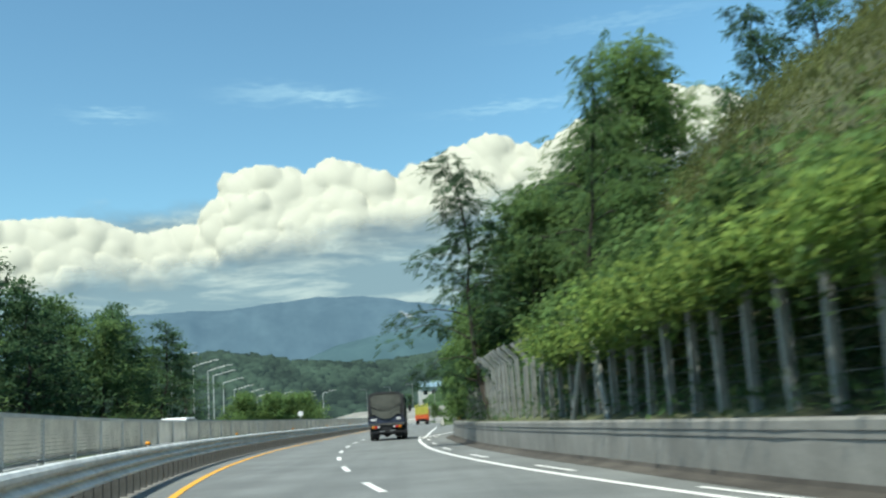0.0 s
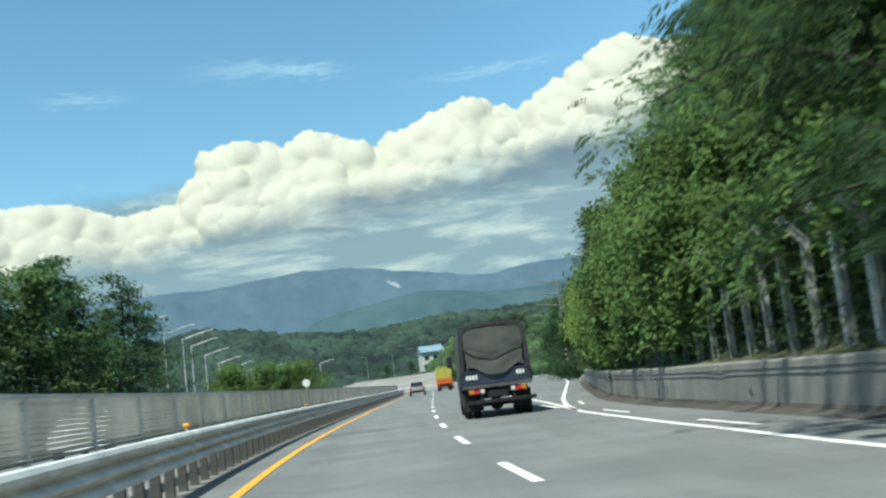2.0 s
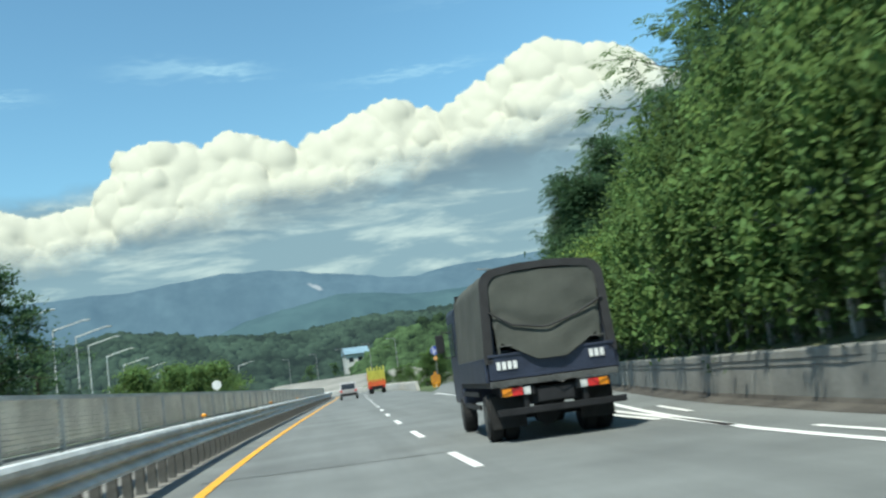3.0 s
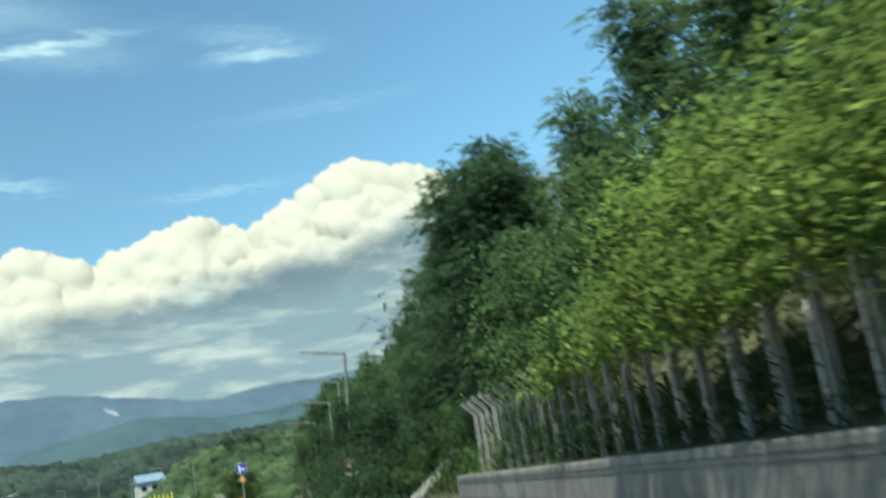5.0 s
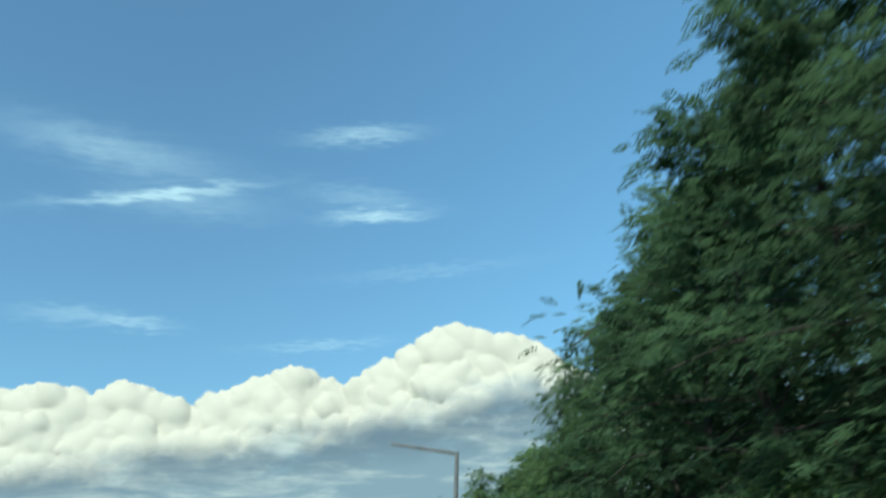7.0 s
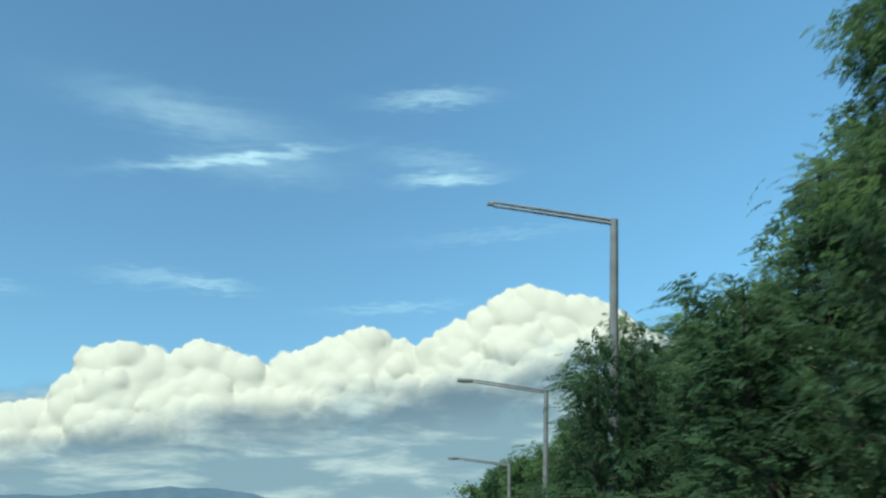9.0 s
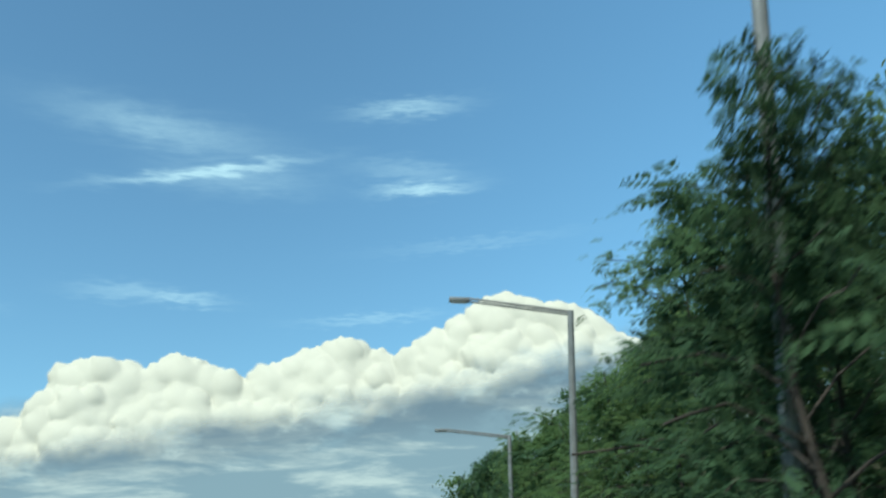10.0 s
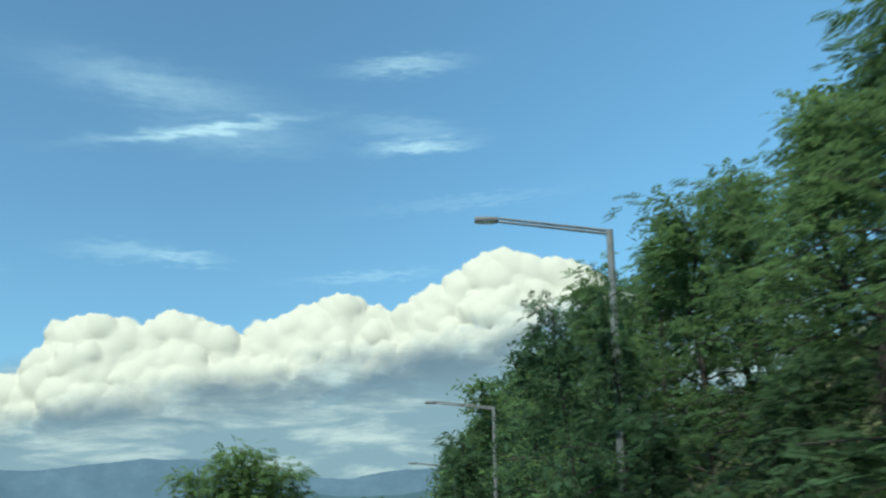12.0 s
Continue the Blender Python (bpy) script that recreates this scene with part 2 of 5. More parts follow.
def rock_scar():
    """A bare pale rock face high on the far mountain."""
    t = RIDGE_FAR.node_tree
    pos = t.nodes.new("ShaderNodeNewGeometry").outputs["Position"]
    sep = t.nodes.new("ShaderNodeSeparateXYZ")
    t.links.new(pos, sep.inputs[0])
    dx = math_n(t, "DIVIDE", math_n(t, "ADD", sep.outputs[0], 0.0), 30.0)
    dz = math_n(t, "DIVIDE", math_n(t, "ADD", math_n(t, "SUBTRACT", sep.outputs[2], 392.0), math_n(t, "MULTIPLY", sep.outputs[0], 0.55)), 11.0)
    r = math_n(t, "ADD", math_n(t, "MULTIPLY", dx, dx), math_n(t, "MULTIPLY", dz, dz))
    r = math_n(t, "ADD", r, math_n(t, "MULTIPLY", math_n(t, "SUBTRACT", noise_n(t, pos, 0.05, 4.0, 0.6), 0.5), 3.2))
    p = t.nodes["Principled BSDF"]
    col = p.inputs["Base Color"].links[0].from_socket
    t.links.new(mix_n(t, smooth_n(t, r, 1.3, 0.1), col, (0.20, 0.20, 0.19)), p.inputs["Base Color"])


rock_scar()


def cloud_fade():
    """The bank thins out towards its flat base, along azimuth and elevation seen from the road."""
    t = CLOUD.node_tree
    pos = t.nodes.new("ShaderNodeNewGeometry").outputs["Position"]
    sep = t.nodes.new("ShaderNodeSeparateXYZ")
    t.links.new(pos, sep.inputs[0])
    ht = math_n(t, "SUBTRACT", sep.outputs[2], math_n(t, "ADD", 810.0, math_n(t, "MULTIPLY", sep.outputs[0], 0.165)))
    ht = math_n(t, "ADD", ht, math_n(t, "MULTIPLY", math_n(t, "SUBTRACT", noise_n(t, pos, 0.0035, 4.0, 0.55), 0.5), 300.0))
    tr = t.nodes.new("ShaderNodeBsdfTransparent")
    mx = t.nodes.new("ShaderNodeMixShader")
    den = t.nodes.new("ShaderNodeAttribute")
    den.attribute_name = "cloud_body"
    ragged = math_n(t, "ADD", den.outputs["Fac"], math_n(t, "MULTIPLY", math_n(t, "SUBTRACT", noise_n(t, pos, 0.03, 4.0, 0.6), 0.5), 0.25))
    t.links.new(math_n(t, "MULTIPLY", smooth_n(t, ht, -60.0, 150.0), smooth_n(t, ragged, 0.02, 0.30)), mx.inputs[0])
    t.links.new(tr.outputs[0], mx.inputs[1])
    t.links.new(t.nodes["Principled BSDF"].outputs[0], mx.inputs[2])
    t.links.new(mx.outputs[0], t.nodes["Material Output"].inputs[0])


cloud_fade()
TARP = material("grey_green_tarpaulin", (0.068, 0.072, 0.062), 0.85, var=0.10, scale=1.5, fine=90, bump=0.25)
TARP_DARK = material("dark_tarpaulin_edge", (0.03, 0.03, 0.032), 0.85, var=0.12, scale=3, fine=60, bump=0.2)
NAVY = material("navy_painted_steel", (0.030, 0.037, 0.062), 0.45, 0.1, var=0.15, scale=2, fine=30, bump=0.06)
BLACK = material("black_chassis", (0.018, 0.018, 0.02), 0.6, 0.2, var=0.2, scale=3, fine=30, bump=0.1)
RUBBER = material("tyre_rubber", (0.018, 0.018, 0.018), 0.9, var=0.15, scale=5, fine=40, bump=0.3)
WHITE_LETTER = material("white_paint_mark", (0.7, 0.7, 0.68), 0.6, var=0.08, scale=8, fine=50, bump=0)
LENS_RED = material("red_lens", (0.55, 0.03, 0.03), 0.25, var=0.06, scale=20, fine=80, bump=0.1)
LENS_AMBER = material("amber_lens", (0.75, 0.25, 0.02), 0.25, var=0.06, scale=20, fine=80, bump=0.1)
LENS_CLEAR = material("clear_lens", (0.6, 0.6, 0.58), 0.2, var=0.06, scale=20, fine=80, bump=0.1)
CAR_WHITE = material("white_car_paint", (0.72, 0.73, 0.73), 0.3, var=0.03, scale=2, fine=20, bump=0)
CAR_SILVER = material("silver_car_paint", (0.36, 0.345, 0.335), 0.35, 0.3, var=0.04, scale=2, fine=20, bump=0)
CAR_GLASS = material("dark_car_glass", (0.02, 0.025, 0.03), 0.1, var=0.05, scale=2, fine=20, bump=0)
TRUCK_RED = material("red_orange_truck_paint", (0.55, 0.10, 0.03), 0.45, var=0.10, scale=2, fine=20, bump=0.03)
TRUCK_YELLOW = material("yellow_painted_bar", (0.50, 0.47, 0.08), 0.5, var=0.10, scale=2, fine=20, bump=0.03)
SIGN_BLUE = material("blue_sign_sheet", (0.010, 0.035, 0.26), 0.4, var=0.05, scale=3, fine=60, bump=0.02)
SIGN_WHITE = material("white_sign_sheet", (0.66, 0.68, 0.68), 0.4, var=0.05, scale=3, fine=60, bump=0.02)
SIGN_GREY = material("grey_sign_plate", (0.40, 0.40, 0.36), 0.5, var=0.08, scale=3, fine=40, bump=0.03)
SIGN_RED = material("red_sign_sheet", (0.52, 0.02, 0.05), 0.4, var=0.05, scale=3, fine=60, bump=0.02)
SIGN_BLACK = material("black_sign_sheet", (0.03, 0.03, 0.03), 0.5, var=0.05, scale=3, fine=60, bump=0.02)
SIGN_AMBER = material("amber_reflector_sheet", (0.72, 0.30, 0.02), 0.35, var=0.08, scale=6, fine=60, bump=0.05)
ROOF_BLUE = material("blue_sheet_roof", (0.20, 0.30, 0.36), 0.5, 0.1, var=0.08, scale=0.5, fine=6, bump=0.05)
WALL_PALE = material("pale_plaster", (0.5, 0.5, 0.47), 0.9, var=0.08, scale=0.5, fine=8, bump=0.05)

# ---------------------------------------------------------------- mesh helpers


def mesh_object(name, verts, faces, mat, parent=None, smooth=False, label=""):
    me = bpy.data.meshes.new(name)
    me.from_pydata([tuple(v) for v in verts], [], faces)
    me.materials.append(mat)
    if smooth:
        me.polygons.foreach_set("use_smooth", [True] * len(me.polygons))
    me.update()
    ob = new(name, me)
    if parent:
        ob.parent = parent
    if label:
        ob["label"] = label
    return ob


def part(name, bm, mat, parent=None, label="", smooth=False):
    me = bpy.data.meshes.new(name)
    bmesh.ops.recalc_face_normals(bm, faces=bm.faces)
    bm.to_mesh(me)
    bm.free()
    me.materials.append(mat)
    if smooth:
        me.polygons.foreach_set("use_smooth", [True] * len(me.polygons))
    ob = new(name, me)
    if parent:
        ob.parent = parent
    if label:
        ob["label"] = label
    return ob


def empty(name, m=None):
    ob = new(name)
    if m:
        ob.matrix_world = m
        ob.matrix_basis = m
    return ob


def box(bm, x0, x1, y0, y1, z0, z1, bevel=0.0):
    r = bmesh.ops.create_cube(bm, size=1.0, matrix=Matrix.Translation(((x0 + x1) / 2, (y0 + y1) / 2, (z0 + z1) / 2)) @ Matrix.Diagonal((x1 - x0, y1 - y0, z1 - z0, 1)))
    if bevel:
        es = list({e for v in r["verts"] for e in v.link_edges})
        bmesh.ops.bevel(bm, geom=es, offset=bevel, segments=2, affect="EDGES", profile=0.7)
    return bm


def boxes(*dims, bevel=0.0):
    bm = bmesh.new()
    for d in dims:
        box(bm, *d, bevel=bevel)
    return bm


def tube(bm, a, b, r0, r1=None, n=10):
    a, b = Vector(a), Vector(b)
    r1 = r0 if r1 is None else r1
    d = b - a
    m = Matrix.Translation((a + b) / 2) @ d.to_track_quat("Z", "Y").to_matrix().to_4x4()
    bmesh.ops.create_cone(bm, cap_ends=True, segments=n, radius1=r0, radius2=r1, depth=d.length, matrix=m)
    return bm


def tubes(points, radii, n=8):
    """One tapered tube along a line of points."""
    bm = bmesh.new()
    rings = []
    for i, p in enumerate(points):
        p = Vector(p)
        d = Vector(points[min(i + 1, len(points) - 1)]) - Vector(points[max(i - 1, 0)])
        q = d.to_track_quat("Z", "Y")
        rings.append([bm.verts.new(p + q @ Vector((math.cos(2 * math.pi * k / n) * radii[i], math.sin(2 * math.pi * k / n) * radii[i], 0))) for k in range(n)])
    for a, b in zip(rings, rings[1:]):
        for k in range(n):
            bm.faces.new((a[k], a[(k + 1) % n], b[(k + 1) % n], b[k]))
    bm.faces.new(rings[-1])
    bm.faces.new(list(reversed(rings[0])))
    return bm


class Line:
    """A line on the ground from headings (degrees clockwise from +y) along its length."""

    def __init__(self, s, heads, s0, x0, y0):
        self.s = np.arange(s[0], s[-1] + 0.5, 0.5)
        h = np.radians(np.interp(self.s, s, heads))
        self.h = h
        x, y = np.concatenate([[0], np.cumsum(np.sin(h[:-1]) * 0.5)]), np.concatenate([[0], np.cumsum(np.cos(h[:-1]) * 0.5)])
        self.x, self.y = x - np.interp(s0, self.s, x) + x0, y - np.interp(s0, self.s, y) + y0

    def at(self, s, off=0.0, z=0.0):
        h = np.interp(s, self.s, self.h)
        return Vector((np.interp(s, self.s, self.x) + off * math.cos(h), np.interp(s, self.s, self.y) - off * math.sin(h), z))

    def head(self, s):
        return -math.degrees(np.interp(s, self.s, self.h))

    def spot(self, s, off=0.0, z=0.0, turn=0.0):
        """x to the right of the line, y along it."""
        p = self.at(s, off, z)
        return pose(p.x, p.y, p.z, 0, 0, self.head(s) + turn)


WAY = Line((-60, 0, 12, 22, 32, 40, 48, 57.7, 71, 110.5, 130, 143, 163, 420), (-15.5, -13.2, -10.3, -7.5, -4.9, -2.7, 1.4, 6.2, 9, 9, 8, 7, 6.5, 6.5), 71, 2.72, 33.95)
MAIN = Line((-60, 0, 12, 22, 32, 42, 52, 62, 72, 82, 95, 110, 190, 330, 420), (-15, -12.8, -9.9, -7.2, -4.7, -2.5, -0.8, 0.35, 1.0, 1.3, 1.5, 1.5, 1.5, -34, -40), 36.9, -1.07, 0)


def strip(name, line, s0, s1, profile, mat, step=2.0, parent=None, smooth=False, closed=False, jitter=None):
    """A profile of (offset, height) drawn along a line."""
    ss = np.linspace(s0, s1, max(2, int((s1 - s0) / step) + 1))
    vs, fs, n = [], [], len(profile)
    for s in ss:
        for o, z in profile:
            if jitter:
                o, z = jitter(s, o, z)
            vs.append(line.at(s, o, z))
    for i in range(len(ss) - 1):
        for k in range(n if closed else n - 1):
            a, b = i * n + k, i * n + (k + 1) % n
            fs.append((a, b, b + n, a + n))
    if closed:
        fs.append(tuple(range(n - 1, -1, -1)))
        fs.append(tuple((len(ss) - 1) * n + k for k in range(n)))
    return mesh_object(name, vs, fs, mat, parent, smooth)

# ---------------------------------------------------------------- ground and far land


def make_ground():
    vs, fs = [(0, 0, -0.08)], []
    radii, n = (15, 40, 80, 140, 220, 320, 450, 700, 1100, 1800, 3000, 4800), 72
    for r in radii:
        for k in range(n):
            a = 2 * math.pi * k / n
            vs.append((math.sin(a) * r, math.cos(a) * r, -0.08))
    for k in range(n):
        fs.append((0, 1 + (k + 1) % n, 1 + k))
    for j in range(len(radii) - 1):
        for k in range(n):
            a, b = 1 + j * n + k, 1 + j * n + (k + 1) % n
            fs.append((a, b, b + n, a + n))
    ob = mesh_object("ground", vs, fs, FIELD)
    tagged(ob, "green grassy valley ground reaching the horizon", "ground", kind="structure")


def ridge(name, dist, depth, tops, mat, label, rough=0.25, step=0.25, seed=0):
    """A mountain range as a rising and falling land form; tops are (azimuth, elevation) in degrees."""
    azs = np.arange(tops[0][0], tops[-1][0] + step, step)
    els = np.interp(azs, [a for a, _ in tops], [e for _, e in tops])
    rows, vs, fs = 7, [], []
    for a, e in zip(azs, els):
        e += rough * (noise.fractal((a * 0.30, seed, 0), 1.0, 2.1, 6))
        for j in range(rows):
            f = j / (rows - 1)
            d = dist + depth * f
            crest = math.tan(radians(e)) * (dist + depth * 0.5)
            z = crest * math.sin(f * math.pi) ** 1.1
            z *= 1 + 0.09 * noise.noise((a * 0.8 + j * 0.45, j * 0.8, seed + 3)) * (1 if 0 < f < 0.45 else 0)
            vs.append((8 + math.sin(radians(a)) * d, 45 + math.cos(radians(a)) * d, z - 2))
    for i in range(len(azs) - 1):
        for j in range(rows - 1):
            a = i * rows + j
            fs.append((a, a + 1, a + 1 + rows, a + rows))
    tagged(mesh_object(name, vs, fs, mat, smooth=True), label, "mountain", kind="structure")


def clump_mesh(seed, sub=1):
    bm = bmesh.new()
    bmesh.ops.create_icosphere(bm, subdivisions=sub, radius=1.0)
    for v in bm.verts:
        v.co *= 1 + 0.5 * noise.noise(v.co * 1.7 + Vector((seed * 7.1, 0, 0)))
    turn = Euler((0.65 + seed, 0.36, seed * 1.3)).to_matrix()
    vs = np.array([(turn @ v.co)[:] for v in bm.verts])
    fs = np.array([[v.index for v in f.verts] for f in bm.faces])
    bm.free()
    return vs, fs


CLUMPS = [clump_mesh(i, 1) for i in range(7)]


def clumps_object(name, places, mat, smooth=False):
    """Many tree tops of far woods in one mesh; places are (x, y, z, radius, height ratio)."""
    V, F, n = [], [], 0
    for i, (x, y, z, r, q) in enumerate(places):
        vs, fs = CLUMPS[i % 7]
        a = i * 2.399
        c, s = math.cos(a), math.sin(a)
        w = vs @ np.array(((c, s, 0), (-s, c, 0), (0, 0, q)))
        V.append(w * r + (x, y, z))
        F.append(fs + n)
        n += len(vs)
    return mesh_object(name, np.concatenate(V), np.concatenate(F).tolist(), mat, smooth=smooth)


make_ground()
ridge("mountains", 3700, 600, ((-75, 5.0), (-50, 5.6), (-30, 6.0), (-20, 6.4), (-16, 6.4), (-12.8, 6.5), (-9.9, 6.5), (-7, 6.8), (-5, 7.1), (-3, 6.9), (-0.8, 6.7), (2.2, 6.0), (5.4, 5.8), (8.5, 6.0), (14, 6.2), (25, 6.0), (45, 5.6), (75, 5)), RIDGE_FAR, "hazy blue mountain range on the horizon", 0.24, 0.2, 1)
ridge("mountain_spur", 2600, 500, ((-9, 2.6), (-6, 3.6), (-4.2, 4.3), (-2.3, 4.8), (0.9, 5.2), (4, 5.0), (6.1, 4.7), (10, 5.0), (20, 5.2), (35, 4.6)), RIDGE_MID, "darker hazy blue wooded spur before the mountains", 0.16, 0.2, 5)
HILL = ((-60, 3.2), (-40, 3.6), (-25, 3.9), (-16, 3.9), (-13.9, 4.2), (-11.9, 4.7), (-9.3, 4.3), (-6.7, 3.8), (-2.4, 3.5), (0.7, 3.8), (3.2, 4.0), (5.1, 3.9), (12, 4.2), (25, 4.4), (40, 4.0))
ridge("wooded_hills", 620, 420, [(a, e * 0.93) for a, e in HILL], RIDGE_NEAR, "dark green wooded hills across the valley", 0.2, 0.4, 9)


def far_woods():
    rng, places = random.Random(4), []
    for _ in range(5200):
        a = rng.uniform(-32, 16)
        e = np.interp(a, [p[0] for p in HILL], [p[1] for p in HILL])
        f = rng.random() ** 0.8
        d = 620 + 210 * f
        z = math.tan(radians(e * 0.93)) * 830 * math.sin(f * math.pi / 2) ** 1.1
        r = rng.uniform(3.0, 6.0)
        places.append((8 + math.sin(radians(a)) * d, 45 + math.cos(radians(a)) * d, z + r * 0.2 - 1, r, rng.uniform(0.7, 1.1)))
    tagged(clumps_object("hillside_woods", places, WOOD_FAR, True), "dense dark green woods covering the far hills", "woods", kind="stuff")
    places = []
    for _ in range(1700):
        a, d = rng.uniform(1.6, 14.0), rng.uniform(330, 430)
        f = (d - 330) / 100
        r = rng.uniform(1.5, 3.2)
        top = np.interp(a, (1.6, 3.0, 5.0, 9.0, 14.0), (8, 17, 23, 25, 27))
        places.append((math.sin(radians(a)) * d, math.cos(radians(a)) * d, top * f * rng.uniform(0.75, 1.0) + 1, r, rng.uniform(0.8, 1.1)))
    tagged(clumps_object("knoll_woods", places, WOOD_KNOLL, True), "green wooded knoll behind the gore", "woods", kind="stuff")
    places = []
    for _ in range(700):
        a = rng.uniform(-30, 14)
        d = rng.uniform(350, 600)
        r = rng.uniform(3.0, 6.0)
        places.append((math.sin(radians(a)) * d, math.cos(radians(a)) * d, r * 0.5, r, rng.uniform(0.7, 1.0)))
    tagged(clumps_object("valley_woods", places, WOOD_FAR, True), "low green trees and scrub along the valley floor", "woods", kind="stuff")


far_woods()


def cloud_bank():
    """Cumulus towers far off: billows of many sizes melted into one heap."""
    tops = ((-30, 10.5), (-24, 11.2), (-17.9, 11.6), (-16.3, 11.3), (-14.9, 10.8), (-13.8, 10.6), (-12.6, 11.1), (-11.2, 11.2), (-10.4, 12.3), (-10.0, 13.0), (-9.4, 13.9), (-8.3, 14.3), (-6.6, 14.2), (-5.7, 13.6), (-3.9, 14.6), (-2.7, 14.3), (-1.8, 13.9), (-0.6, 13.5), (0.4, 13.2), (0.9, 14.1), (2.5, 14.5), (5.0, 15.6), (6.3, 14.8), (7.2, 14.8), (7.9, 14.1), (8.8, 15.0), (10.5, 15.8), (11.5, 15.6), (12.5, 17.0), (14.2, 17.6), (16.1, 17.0), (18.3, 16.6), (19.5, 15.6), (21, 14.6), (24, 13.4), (30, 12))
    bases = ((-30, 8.2), (-18, 8.4), (-12, 8.6), (-9.6, 9.6), (-4, 10.1), (2, 10.2), (6.5, 11.4), (10.3, 12.7), (14.9, 13.8), (18, 13.4), (24, 12), (30, 11))
    ta, te = [p[0] for p in tops], [p[1] for p in tops]
    ba, be = [p[0] for p in bases], [p[1] for p in bases]
    rng, step = random.Random(11), 0.085
    A, E = np.arange(-32, 32, step), np.arange(7.6, 18.6, step)
    heap, cover = np.zeros((len(A), len(E))), np.zeros((len(A), len(E)))

    def puff(a, e, r, fwd):
        """Adds one billow of angular radius r, melted into its neighbours."""
        i0, i1 = np.searchsorted(A, (a - r, a + r))
        j0, j1 = np.searchsorted(E, (e - r, e + r))
        if i1 <= i0 or j1 <= j0:
            return
        x, y = (A[i0:i1, None] - a) / r, (E[None, j0:j1] - e) / r
        off = rng.random() * 40
        wob = 0.10 * np.sin(3.1 * x + off) * np.cos(2.7 * y + off * 1.7) + 0.07 * np.sin(6.3 * x - off * 2.1 + 4 * y)
        q = np.clip(1 - (x * x + y * y) * (1 + wob * 1.6), 0, 1)
        heap[i0:i1, j0:j1] += np.where(q > 0, np.exp(9.0 * (fwd + 0.85 * r * np.sqrt(q))), 0)
        cover[i0:i1, j0:j1] = np.maximum(cover[i0:i1, j0:j1], q * min(1.0, r / 0.5) ** 0.5)
    a = -31.0
    while a < 31:                                   # large billows
        top, bot = np.interp(a, ta, te), np.interp(a, ba, be) - 1.2
        e = top - 0.7
        while e > bot:
            q = rng.uniform(0.7, 1.35)
            ee = min(e, top - q * 0.93)
            puff(a + rng.uniform(-0.5, 0.5), ee, q, 0.55 * (top - ee))
            e -= q * 0.7
        a += rng.uniform(0.6, 1.0)
    for _ in range(1300):                            # heads of all sizes on them
        a = rng.uniform(-31, 30)
        top, bot = np.interp(a, ta, te), np.interp(a, ba, be) - 1.2
        u = rng.random()
        q = 0.13 + 0.85 * rng.random() ** 3.0
        ee = min(bot + (top - bot) * u, top - q * 0.85)
        puff(a, ee, q, 0.55 * (top - ee) + rng.uniform(0.1, 0.7))
    a = -30.0
    while a < 29:                                   # small heads along the crest
        r = rng.uniform(0.12, 0.5)
        ee = np.interp(a, ta, te) - r * rng.uniform(0.7, 1.3)
        puff(a, ee, r, rng.uniform(0.1, 0.5))
        a += r * 0.8
    H = np.log(np.maximum(heap, 1.0)) / 9.0
    idx = -np.ones(H.shape, int)
    near = cover > 0
    keep = near.copy()
    keep[1:] |= near[:-1]
    keep[:-1] |= near[1:]
    keep[:, 1:] |= near[:, :-1]
    keep[:, :-1] |= near[:, 1:]
    idx[keep] = np.arange(keep.sum())
    ii, jj = np.nonzero(keep)
    d = 4720.0 - H[ii, jj] * 112.0
    ar, er = np.radians(A[ii]), np.radians(E[jj])
    verts = np.stack([8 + np.sin(ar) * d, 45 + np.cos(ar) * d, np.tan(er) * d], 1)
    f = np.stack([idx[:-1, :-1], idx[1:, :-1], idx[1:, 1:], idx[:-1, 1:]], 2).reshape(-1, 4)
    f = f[(f >= 0).all(1)]
    ob = mesh_object("cloud_bank", verts, f.tolist(), CLOUD, smooth=True)
    at = ob.data.attributes.new("cloud_body", "FLOAT", "POINT")
    at.data.foreach_set("value", cover[ii, jj].astype(np.float32))
    tagged(ob, "bright white cumulus cloud bank with billowing tops", "cloud", kind="structure")


cloud_bank()

# ---------------------------------------------------------------- roads


def edge_off(s):
    """How far the white edge line runs from the way."""
    return float(np.interp(s, (0, 13, 30, 45, 52, 57, 62, 72, 330), (5.0, 5.05, 5.1, 5.15, 4.85, 4.42, 4.27, 4.22, 4.6)))


